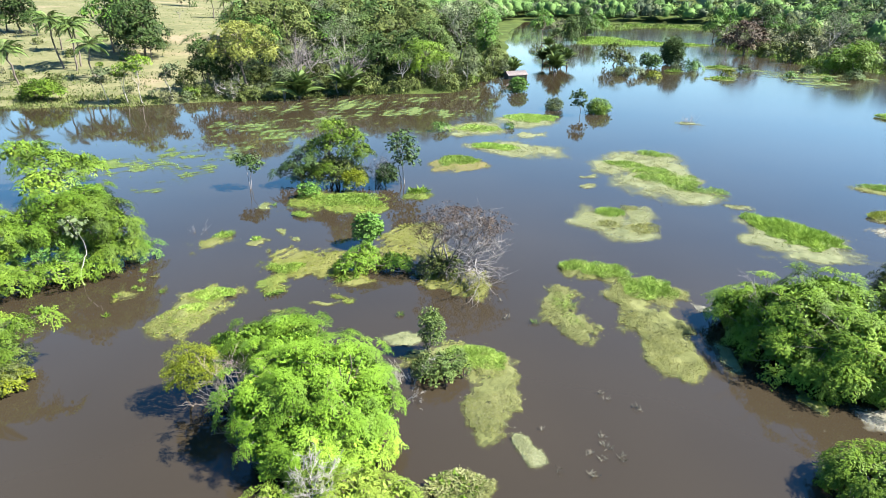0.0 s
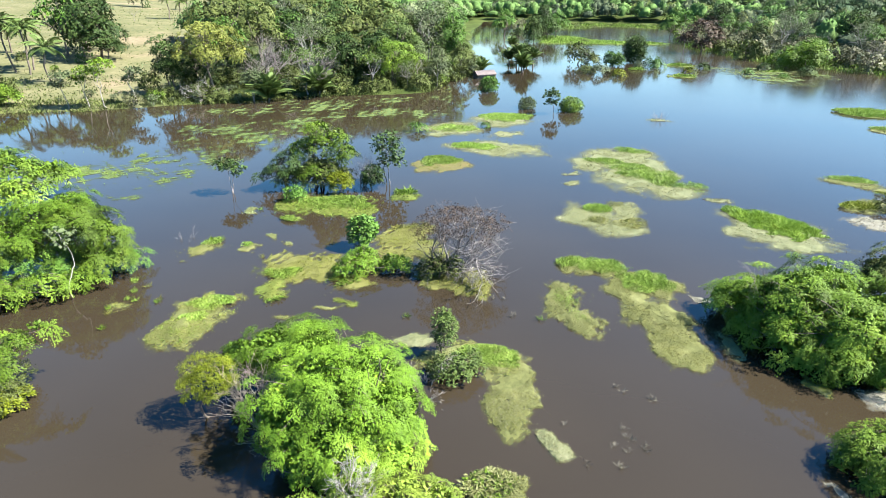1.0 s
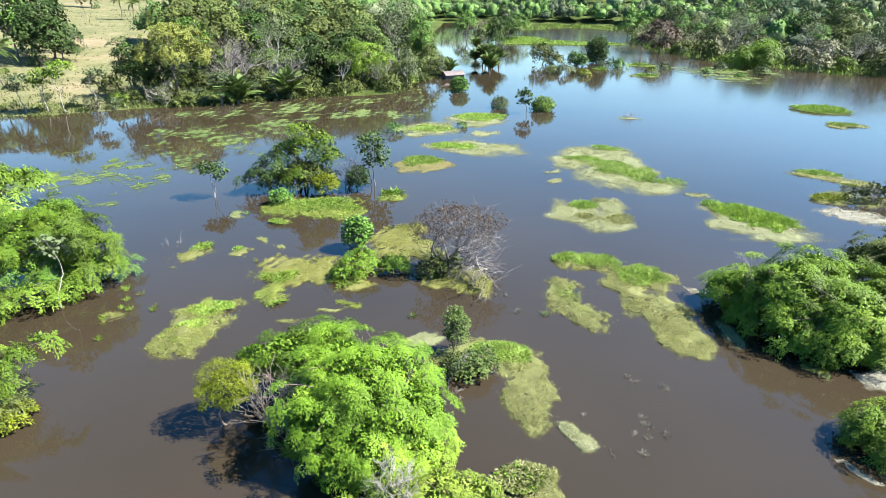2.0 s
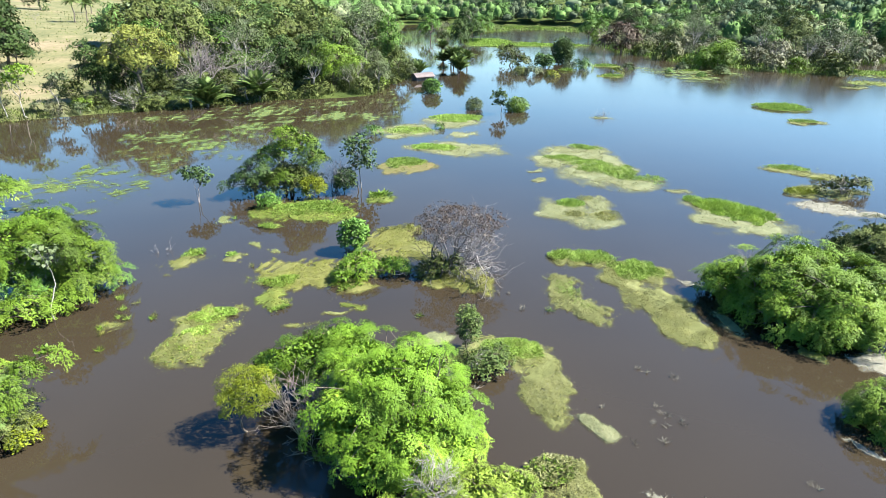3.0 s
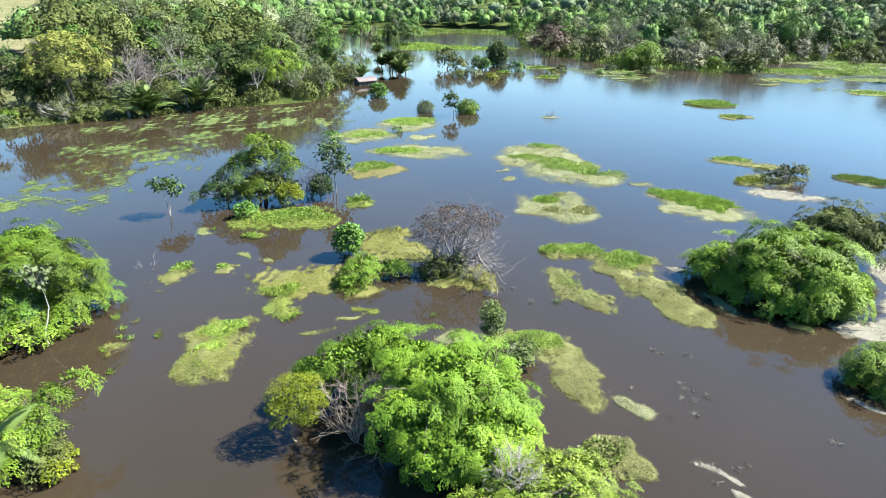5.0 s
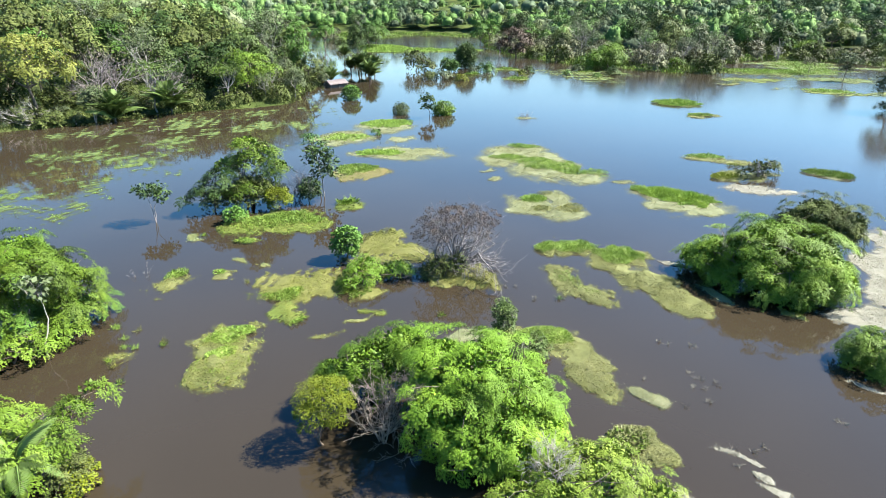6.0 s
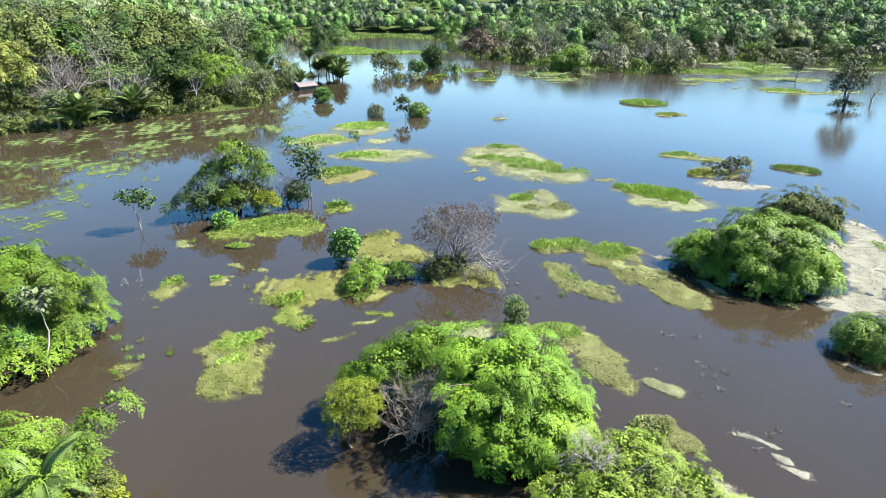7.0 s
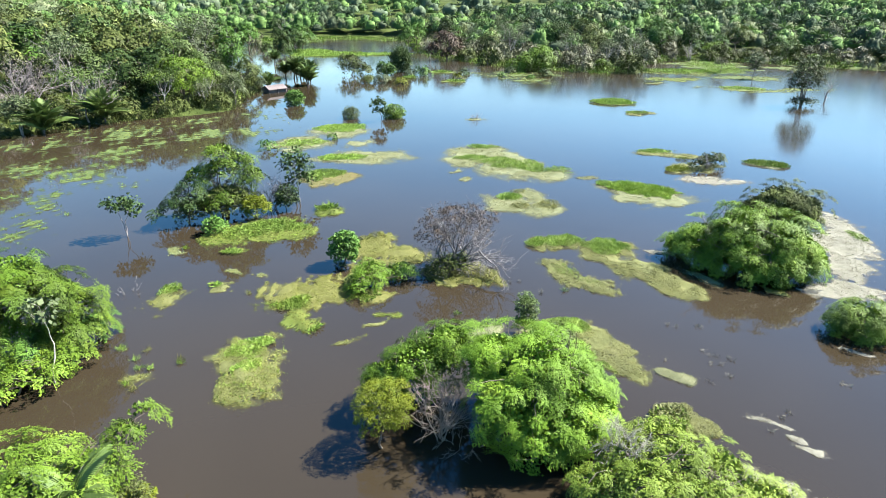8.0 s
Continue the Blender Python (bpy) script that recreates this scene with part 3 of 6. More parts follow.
raft("floating_raft", "pale raft with a dense stand of tall green reeds", [(28.5, 48.0, 5.6, 3.2, -66), (28.6, 44.0, 2.8, 1.8, 0), (26.0, 47.6, 2.0, 3.0, -10)], MAT_PALE, 0.08, 0.14, 1.3, 0.18, [(48, 0.135, PALE, 0.12)], [([(29.0, 49.2, 4.5, 2.3, -60)], 150, 0.75, 0.07, REED, 0.55)], 6, rim=0.42)
raft("floating_raft", "raft of weeds and white dead stalks round a low bush", [(43.8, 60.4, 3.0, 2.0, -25), (45.6, 57.6, 1.8, 1.8, 0), (40.2, 53.2, 2.6, 1.7, 10), (43.2, 51.6, 3.0, 1.3, 0)], MAT_OLIVE, 0.12, 0.18, 1.3, 0.2, [(26, 0.2, WEED, 0.2), (14, 0.2, PALE, 0.2)], [([(44.0, 61.2, 2.6, 1.2, -25)], 60, 0.5, 0.12, GRASS, 0.6), ([(39.8, 53.2, 2.2, 1.2, 10), (43.6, 56.0, 1.8, 1.0, 0)], 70, 0.5, 0.12, YELLOW, 0.6)], 7, rim=0.35)
raft("floating_raft", "white sheet of dead floating stalks", [(38.6, 48.2, 3.2, 1.7, -45), (40.8, 46.2, 2.0, 1.0, -35)], MAT_WHITE, 0.05, 0.2, 1.2, 0.2, [(20, 0.2, STRAW, 0.1)], (), 8, frayed=0.1, rim=0.4)
raft("floating_raft", "narrow raft with bright green reeds", [(52.0, 49.1, 3.1, 2.0, -55)], MAT_PALE, 0.08, 0.1, 1.5, 0.25, [(16, 0.2, PALE, 0.15)], [([(52.1, 49.6, 2.9, 1.6, -55)], 80, 0.6, 0.1, REED, 0.4)], 9, rim=0.42)
raft("floating_raft", "bright green raft of reeds in open water", [(69.7, 95.9, 4.8, 3.6, -18)], MAT_GREEN, 0.15, 0.08, 2.0, 0.35, (), [([(69.7, 95.9, 4.7, 3.5, -18)], 45, 0.8, 0.14, GRASS, 0.4)], 10)
raft("floating_raft", "small green raft of reeds", [(65.2, 84.2, 2.8, 1.8, -25)], MAT_OLIVE, 0.12, 0.14, 1.5, 0.3, [(14, 0.3, WEED, 0.3)], [([(65.2, 84.4, 2.2, 1.2, -25)], 40, 0.6, 0.12, GRASS, 0.5)], 11)
raft("floating_raft", "green and yellow raft of water grass", [(10.2, 94.5, 5.2, 4.2, -20)], MAT_PALE, 0.1, 0.12, 2.0, 0.35, [(14, 0.25, PALE, 0.2)], [([(10.9, 96.2, 4.4, 3.3, -15)], 45, 0.6, 0.12, GRASS, 0.5)], 12, rim=0.42)
raft("floating_raft", "yellow-green raft of thin water weeds", [(2.2, 89.0, 4.9, 4.2, -10), (-0.6, 85.6, 2.4, 1.4, -10)], MAT_PALE, 0.08, 0.16, 2.0, 0.35, [(18, 0.25, WEED, 0.2)], [([(2.0, 89.0, 4.2, 2.4, -10)], 35, 0.4, 0.12, GRASS, 0.6)], 13, rim=0.42)
raft("floating_raft", "pale raft of weeds with a green strip", [(6.9, 77.0, 6.6, 3.6, -19), (10.5, 76.5, 3.4, 3.0, 0)], MAT_PALE, 0.07, 0.16, 2.0, 0.3, [(16, 0.22, PALE, 0.15), (8, 0.22, WEED, 0.2)], [([(4.4, 78.3, 3.2, 1.6, -12)], 60, 0.5, 0.12, GRASS, 0.5)], 14, rim=0.42)
raft("floating_raft", "thin pale sheet of floating weeds", [(9.1, 85.4, 2.6, 2.6, -24)], MAT_PALE, 0.04, 0.25, 1.6, 0.3, [(12, 0.22, PALE, 0.1)], (), 15, frayed=0.15, rim=0.42)
raft("floating_raft", "green raft with a rust-coloured edge", [(-0.5, 70.3, 3.6, 3.4, -26)], MAT_RUST, 0.05, 0.14, 1.6, 0.25, [(14, 0.2, YELLOW, 0.15)], [([(-0.6, 71.6, 3.1, 1.9, -15)], 70, 0.45, 0.12, GRASS, 0.5)], 16)
raft("floating_raft", "green raft of water weeds before a clump of trees", [(-12.4, 56.4, 4.6, 3.0, -8), (-15.6, 56.4, 2.2, 1.6, -30), (-9.2, 54.4, 2.0, 1.9, 15), (-15.2, 52.2, 1.2, 0.8, -30)], MAT_GREEN, 0.16, 0.24, 1.3, 0.2, [(40, 0.2, WEED, 0.3), (20, 0.2, FRESH, 0.3)], [([(-11.9, 56.4, 3.8, 1.9, -5), (-15.2, 52.2, 0.9, 0.6, -30), (-8.8, 55.4, 1.2, 1.2, 0)], 80, 0.45, 0.13, GRASS, 0.8)], 17)
raft("floating_raft", "tangled raft of yellow moss and weeds round a shrub", [(-12.4, 42.4, 2.6, 2.5, 30), (-10.0, 41.4, 2.2, 2.4, 0), (-8.6, 39.4, 2.0, 1.1, -15), (-6.4, 43.4, 3.0, 2.2, 20), (-4.2, 47.6, 2.4, 3.2, -5), (-2.6, 44.8, 2.2, 2.0, 20), (-0.4, 39.8, 2.2, 1.7, -20), (0.9, 37.9, 1.2, 1.5, 10)], MAT_MOSS, 0.16, 0.22, 1.2, 0.17,
     [(68, 0.128, WEED, 0.2), (28, 0.135, YELLOW, 0.3)], [([(-13.6, 40.9, 1.5, 0.8, 10), (-8.7, 39.3, 1.2, 0.7, 0)], 60, 0.35, 0.13, FRESH, 0.8), ([(-4.0, 49.6, 1.8, 0.9, 0), (0.9, 38.4, 1.1, 1.4, 0), (-9.0, 45.6, 1.4, 0.8, 10)], 50, 0.3, 0.12, WEED, 0.9)], 18)
raft("floating_raft", "loose raft of green weeds fraying into the water", [(-13.3, 40.9, 1.9, 1.4, -1), (-13.7, 38.7, 1.9, 1.2, -51)], MAT_GREEN, 0.1, 0.2, 1.1, 0.16, [(90, 0.135, WEED, 0.3)], [([(-13.2, 41.0, 1.7, 1.0, -1), (-12.9, 36.6, 0.8, 0.7, 13)], 90, 0.35, 0.15, GRASS, 0.8)], 19, frayed=0.25)
raft("floating_raft", "small raft of leafy weeds", [(-4.5, 58.7, 1.7, 1.5, -15)], MAT_GREEN, 0.2, 0.16, 1.2, 0.2, [(30, 0.22, OLIVE, 0.4)], [([(-4.3, 59.2, 1.2, 0.9, 0)], 60, 0.7, 0.16, FRESH, 0.9)], 20)
raft("floating_raft", "small raft of weeds with a green head", [(-21.2, 46.2, 2.3, 0.95, 60)], MAT_OLIVE, 0.1, 0.2, 1.0, 0.16, [(100, 0.128, WEED, 0.2)], [([(-20.5, 47.6, 1.0, 0.8, 40)], 100, 0.35, 0.14, GRASS, 0.7)], 21, frayed=0.15)
raft("floating_raft", "tuft of weeds on a scrap of floating stems", [(-17.2, 46.2, 1.1, 0.7, -41)], MAT_OLIVE, 0.06, 0.25, 0.8, 0.14, [(80, 0.112, PALE, 0.2)], [([(-17.6, 46.7, 0.6, 0.45, -20)], 110, 0.35, 0.13, GRASS, 0.7)], 22)
raft("floating_raft", "scrap of floating weeds", [(-15.6, 48.0, 1.3, 0.4, -54), (-14.6, 46.6, 0.5, 0.4, 0)], MAT_OLIVE, 0.06, 0.3, 0.8, 0.14, [(40, 0.16, SILVER, 0.3)], (), 23, frayed=0.2)
raft("floating_raft", "scrap of floating weeds beside a slim tree", [(-19.0, 54.8, 1.3, 0.6, -40)], MAT_OLIVE, 0.05, 0.3, 0.8, 0.16, [(30, 0.2, SILVER, 0.4)], (), 24, frayed=0.2)
raft("floating_raft", "thick raft of bright green grass and weeds beside the shade tree", [(-1.0, 29.4, 2.4, 1.8, 0), (1.2, 29.2, 1.9, 1.6, -25)], MAT_OLIVE, 0.18, 0.17, 1.0, 0.12, [(140, 0.112, WEED, 0.2), (24, 0.112, STRAW, 0.1), (20, 0.12, FRESH, 0.3)], [([(0.9, 29.3, 1.8, 1.1, -25)], 260, 0.35, 0.06, GRASS, 0.7), ([(-1.2, 28.0, 1.5, 1.1, 0)], 90, 0.35, 0.12, OLIVE, 0.9)], 25)
raft("floating_raft", "pale dry scrap of floating weeds", [(-3.3, 31.6, 1.5, 0.9, -10)], MAT_PALE, 0.1, 0.12, 1.0, 0.14, [(80, 0.09, PALE, 0.1)], (), 26)
raft("floating_raft", "olive raft of half-dry weeds beside the shade tree", [(2.2, 26.8, 1.2, 2.3, 12), (1.5, 24.2, 1.1, 2.0, -6), (1.7, 28.0, 1.0, 1.2, 0)], MAT_OLIVE, 0.14, 0.17, 1.0, 0.12, [(95, 0.11, PALE, 0.25), (90, 0.112, WEED, 0.2), (20, 0.11, STRAW, 0.1)], (), 28)
raft("floating_raft", "small pale raft of dry weeds", [(3.4, 22.2, 1.3, 0.6, -52)], MAT_PALE, 0.12, 0.16, 0.8, 0.1, [(180, 0.1, PALE, 0.25), (50, 0.1, CREAM, 0.2)], (), 27)
raft("floating_raft", "ragged fringe of weeds under a spreading tree", [(15.6, 29.8, 1.7, 0.75, -88)], MAT_PALE, 0.07, 0.2, 0.8, 0.14, [(120, 0.112, PALE, 0.2)], (), 28, rim=0.42)
raft("floating_raft", "white tuft of dead stalks", [(16.3, 35.5, 0.9, 0.4, -47)], MAT_WHITE, 0.06, 0.2, 0.7, 0.12, [(120, 0.112, STRAW, 0.3)], (), 29)
raft("floating_raft", "yellow sprig of weeds on the water", [(18.4, 26.0, 1.1, 0.45, -87)], MAT_OLIVE, 0.06, 0.2, 0.7, 0.12, [(140, 0.112, YELLOW, 0.2)], (), 30)
raft("floating_raft", "white sheet of dead floating stalks beside a spreading tree", [(23.6, 23.8, 3.4, 1.8, -25), (32.0, 28.6, 7.2, 2.2, 41), (28.0, 25.6, 3.0, 2.2, 20), (36.5, 30.6, 4.4, 1.6, 54)], MAT_WHITE, 0.06, 0.14, 1.8, 0.2, [(44, 0.135, STRAW, 0.1), (10, 0.135, PALE, 0.2)], [([(35.6, 29.4, 1.6, 0.7, 50)], 60, 0.3, 0.12, GRASS, 0.6)], 31)
raft("floating_raft", "scrap of white dead stalks", [(15.2, 18.4, 0.8, 0.3, -57)], MAT_WHITE, 0.05, 0.2, 0.6, 0.1, [(120, 0.09, STRAW, 0.2)], (), 32)
raft("floating_raft", "narrow scrap of bleached floating stalks", [(4.1, 17.3, 0.55, 0.3, -60), (4.5, 16.6, 0.6, 0.18, -50)], MAT_WHITE, 0.05, 0.25, 0.4, 0.06, [(120, 0.1, STRAW, 0.2)], (), 33)
raft("floating_raft", "narrow scrap of bleached floating stalks", [(4.3, 15.4, 0.5, 0.24, -60)], MAT_WHITE, 0.05, 0.2, 0.4, 0.06, [(120, 0.1, STRAW, 0.2)], (), 34)
raft("floating_raft", "narrow scrap of bleached floating stalks", [(4.2, 14.6, 0.75, 0.26, -65)], MAT_WHITE, 0.05, 0.2, 0.4, 0.06, [(120, 0.1, STRAW, 0.2)], (), 35)
raft("floating_raft", "broken rafts of weeds near the far bank", [(79.4, 143.0, 11.0, 7.0, -29), (75.5, 132.9, 8.0, 4.0, -60)], MAT_ALGAE, 0.1, 0.3, 3.0, 0.6, [(5, 0.4, WEED, 0.3)], [([(82.0, 146.0, 4.0, 2.0, 0)], 10, 0.7, 0.3, GRASS, 0.6)], 36, frayed=0.5, rim=0.42)
raft("floating_raft", "green rafts of water grass along the far bank", [(128, 128, 16.0, 8.0, -30), (113, 118, 8.0, 5.0, -30)], MAT_GREEN, 0.12, 0.25, 4.0, 0.7, [(4, 0.5, WEED, 0.3)], [([(130, 129, 14.0, 6.0, -30)], 8, 0.7, 0.3, GRASS, 0.6)], 37, frayed=0.3)
raft("floating_raft", "broken green rafts of water grass", [(113, 96, 9.0, 5.0, -55), (124, 90, 8, 4, -30)], MAT_GREEN, 0.1, 0.3, 3.0, 0.5, [(5, 0.4, WEED, 0.3)], [([(113, 97, 6.0, 2.6, -50)], 14, 0.6, 0.25, GRASS, 0.6)], 38, frayed=0.45)
raft("floating_raft", "bright green strip of water grass across the channel", [(54.0, 224.0, 15.0, 9.0, -10), (70.0, 217.0, 13.0, 5.0, -14), (50.0, 238.0, 9.0, 12.0, 0)], MAT_GREEN, 0.15, 0.1, 4.0, 0.9, (), [([(54.0, 224.0, 15.0, 9.0, -10), (70.0, 217.0, 13.0, 5.0, -14), (50.0, 238.0, 9.0, 12.0, 0)], 6, 0.9, 0.4, GRASS, 0.5)], 39)
raft("floating_raft", "small yellow-green rafts among bushes", [(64.0, 158.0, 4.0, 3.0, 0), (57.0, 139.3, 2.9, 2.5, -46), (50.5, 150.5, 2.4, 1.8, 0)], MAT_GREEN, 0.15, 0.2, 2.0, 0.4, [(6, 0.4, WEED, 0.4)], [([(57.0, 139.3, 2.5, 2.0, -46), (50.5, 150.5, 2.2, 1.6, 0), (64, 158, 3, 2, 0)], 16, 0.9, 0.3, GRASS, 0.6)], 40)
raft("floating_raft", "scattered green patches of floating weeds", [(-38.6, 69.6, 10.5, 8.5, 17), (-48, 72, 6, 5, 20)], MAT_ALGAE, 0.04, 0.35, 4.6, 0.28, [(8, 0.24, FRESH, 0.2)], (), 41, frayed=0.95, rim=0.9)
raft("floating_raft", "scattered green patches of floating weeds", [(-27.0, 89.0, 8.0, 7.0, 24), (-31.4, 79.0, 5.5, 7.0, 8)], MAT_ALGAE, 0.04, 0.35, 5.0, 0.28, [(9, 0.24, FRESH, 0.2)], (), 42, frayed=0.85, rim=0.8)
raft("floating_raft", "thin broken film of floating weeds along the bank", [(-19.0, 105.0, 20.0, 8.0, 14), (-7.9, 106.0, 13.0, 5.0, 36)], MAT_ALGAE, 0.03, 0.35, 6.0, 0.36, [(4, 0.26, WEED, 0.15)], (), 43, frayed=1.5, rim=1.1)
raft("floating_raft", "little raft with a few dead stems", [(34.6, 93.0, 1.9, 1.4, -15)], MAT_PALE, 0.12, 0.15, 1.2, 0.25, [(14, 0.25, WEED, 0.3)], (), 44, rim=0.42)
raft("floating_raft", "leafy clump of pale weeds with dry stems", [(0.1, 19.6, 1.5, 1.1, 10), (0.9, 18.4, 0.8, 1.3, 20)], MAT_OLIVE, 0.2, 0.2, 0.9, 0.1, [(180, 0.12, PALE, 0.4), (60, 0.12, WEED, 0.4)], [([(0.0, 19.7, 1.3, 0.9, 10)], 150, 0.34, 0.2, PALE, 1.2), ([(0.1, 19.6, 1.2, 0.8, 10)], 90, 0.32, 0.2, FRESH, 1.2)], 45)
raft("floating_raft", "strip of pale dead weeds along a bush", [(-0.4, 15.6, 3.8, 0.8, -52)], MAT_WHITE, 0.08, 0.2, 0.9, 0.12, [(140, 0.105, PALE, 0.2)], (), 46)

for k, (x, y, a, b, deg, bed) in enumerate([(26.6, 55.6, 1.1, 0.7, -30, MAT_PALE), (14.4, 65.4, 1.2, 0.6, 20, MAT_PALE), (13.6, 61.8, 0.9, 0.7, 10, MAT_PALE), (-11.8, 34.4, 1.1, 0.3, -8, MAT_OLIVE), (-9.4, 35.8, 1.0, 0.3, 10, MAT_OLIVE), (-8.2, 36.2, 0.6, 0.4, 0, MAT_GREEN), (-23.6, 36.4, 0.8, 0.6, 40, MAT_OLIVE)]):
    raft("floating_raft", "torn scrap of floating weeds", [(x, y, a, b, deg)], bed, 0.06, 0.25, 0.7, 0.12, [(120, 0.13, PALE if bed is MAT_PALE else WEED, 0.3)], (), 160 + k, rim=0.5)
raft("floating_raft", "dark drift of dead stems on open water", [(100.7, 113.6, 3.2, 1.6, -30)], MAT_OLIVE, 0.25, 0.25, 1.5, 0.3, [(10, 0.4, DARK, 0.5)], (), 170)

raft("marsh_meadow", "bright green marsh meadow flooded in places", [(143, 125, 15, 9, 20), (154, 138, 16, 10, 35), (166, 120, 12, 6, -30), (134, 109, 10, 5, -20), (180, 126, 9, 5, -40)], MAT_ALGAE, 0.12, 0.25, 7.0, 0.8, [(5, 0.4, WEED, 0.4)], [([(143, 125, 13, 7, 20), (154, 138, 14, 8, 35)], 9, 0.45, 0.18, GRASS, 0.6)], 47, "marsh", 0.2)

# near trees and bushes
tree("shade_tree", "broad bright lime-green tree standing in the flood water", (-6.7, 22.6, 0),
     [(0, 0, 3.4, 2.9, 2.7, 2.4), (2.0, -0.9, 2.5, 2.1, 2.1, 1.9), (-2.0, -0.8, 2.7, 2.0, 2.0, 1.9), (0.4, -2.0, 2.1, 2.3, 1.7, 1.8), (1.3, 1.6, 2.8, 2.1, 1.8, 1.9), (-1.1, 1.5, 3.5, 2.0, 1.9, 1.8), (-0.3, -0.5, 4.2, 1.8, 1.8, 1.4), (2.6, 0.5, 1.9, 1.4, 1.4, 1.2), (0.8, -2.7, 1.3, 1.9, 1.4, 1.2), (2.3, -2.1, 1.4, 1.6, 1.4, 1.2), (-1.2, -2.2, 1.5, 1.7, 1.4, 1.3)],
     (0.088, 0.032), LIME, trunk=0.2, seed=1, low=-0.9, inner=6.0, pads=340, pad_r=0.45)
tree("tree", "green tree crowding behind the lime-green one", (-10.6, 26.6, 0), [(0, 0.3, 2.4, 2.1, 1.8, 1.5), (1.8, 0.6, 2.8, 2.0, 1.8, 1.6), (-1.8, 0.7, 2.0, 1.5, 1.4, 1.0), (0.4, 1.4, 2.0, 2.0, 1.6, 1.5)], (0.095, 0.035), LIME, trunk=0.15, seed=2, low=-0.5, inner=5.0, pads=120, pad_r=0.45)
tree("bush", "rounded yellow-green bush hanging over the water", (-13.5, 25.0, 0), [(0, 0, 2.0, 1.35, 1.3, 1.5)], (0.1, 0.03), YELLOW, 3.2, 0.36, 90, 0.07, seed=3, category="bush", droop=0.4)
bare("bare_shrub", "leafless grey-brown shrub between green trees", (-11.0, 24.0, 0), [(0.2, 0.0, 1.8), (-0.3, -0.1, 1.7), (0.05, -0.3, 1.6), (-0.1, 0.2, 1.9), (0.4, -0.4, 1.4)], 1.75, 0.04, 4, BARK_TAN, 3, 0.2, category="bush")
bare("bare_shrub", "bare whitish twigs hanging over dark water", (-10.2, 23.2, 0), [(-0.6, -0.6, 0.9), (-0.7, 0.1, 0.9), (-0.2, -0.8, 0.8)], 1.0, 0.02, 3, BARK_TAN, 4, 0.0, category="bush")
tree("bush", "light yellow-green bush with bare twigs on top", (-4.0, 15.6, 0), [(0.2, 0.5, 1.8, 1.7, 1.6, 1.3), (-1.9, 0.2, 1.7, 1.6, 1.6, 1.2), (-2.9, 1.4, 1.3, 1.4, 1.2, 0.9), (-3.4, 2.0, 1.0, 1.0, 0.9, 0.8), (-1.2, 1.9, 1.6, 1.5, 1.3, 1.0), (0.4, 2.2, 1.6, 1.3, 1.1, 1.0), (1.5, 2.0, 1.5, 1.2, 1.1, 0.9), (1.6, -0.6, 1.4, 1.6, 1.5, 1.1), (-0.8, -1.7, 1.6, 1.9, 1.7, 1.3), (1.6, -2.2, 1.2, 1.6, 1.5, 1.0), (2.8, -2.4, 0.8, 1.1, 1.1, 0.7)], (0.085, 0.033), LIGHT, trunk=0.1, seed=5, inner=4.0, category="bush", pads=260, pad_r=0.34)
bare("bare_shrub", "dense bush of bare silver-grey twigs", (-5.6, 17.4, 1.9), [(0.4, 0.3, 1), (-0.5, 0.2, 1), (0.1, -0.5, 1), (-0.2, 0.6, 0.9), (0.6, -0.3, 0.8)], 0.95, 0.03, 4, BARK_PALE, 6, 0.1, category="bush")
tree("bush", "upright olive bush on the weed raft", (-1.5, 29.8, 0), [(0, 0, 1.6, 0.6, 0.55, 1.3), (-0.1, 0.1, 2.2, 0.4, 0.4, 0.8)], (0.13, 0.06), MOSSY, 5, 0.28, 34, 0.06, seed=7, category="bush")
tree("bush", "low shrub of greyish-green broad leaves", (-1.2, 27.6, 0), [(0, 0, 0.6, 1.2, 1.1, 0.6), (0.8, 0.6, 0.6, 0.9, 0.9, 0.5)], (0.14, 0.08), MOSSY, 2.5, 0.35, 30, 0.05, seed=8, category="bush")
bare("bare_shrub", "thicket of whitish dead twigs", (-2.6, 26.6, 0), [(0.4, 0.3, 1), (-0.5, 0.2, 0.7), (0.3, -0.5, 0.7)], 1.0, 0.03, 4, BARK_PALE, 9, 0.1, category="bush")
tree("spreading_tree", "dense green spreading tree over dark water", (19.7, 29.6, 0),
     [(-2.3, 4.3, 1.2, 1.7, 1.7, 1.2), (-1.4, 3.0, 1.9, 2.2, 2.1, 1.8), (-0.2, 0.8, 2.9, 2.6, 2.6, 2.4), (1.9, -2.0, 2.6, 2.6, 2.5, 2.3), (1.8, 1.6, 3.0, 2.6, 2.5, 2.2), (2.7, -3.4, 1.7, 1.8, 1.7, 1.5), (-1.2, -0.8, 1.6, 2.0, 2.0, 1.5), (3.8, -0.8, 2.4, 2.2, 2.2, 1.9), (0.6, -2.8, 1.4, 1.8, 1.7, 1.3), (-2.2, 1.4, 1.1, 1.6, 1.7, 1.1), (-0.6, -2.2, 1.0, 1.6, 1.4, 1.0)],
     (0.12, 0.044), FRESH, trunk=0.22, seed=10, low=-0.9, inner=5.0, pads=320, pad_r=0.55)
bare("bare_shrub", "grey bare twigs inside a green crown", (18.2, 31.2, 2.2), [(0.4, 0.3, 1), (-0.5, 0.2, 1), (0.1, -0.5, 1)], 1.5, 0.035, 3, BARK_GREY, 11, category="bush")
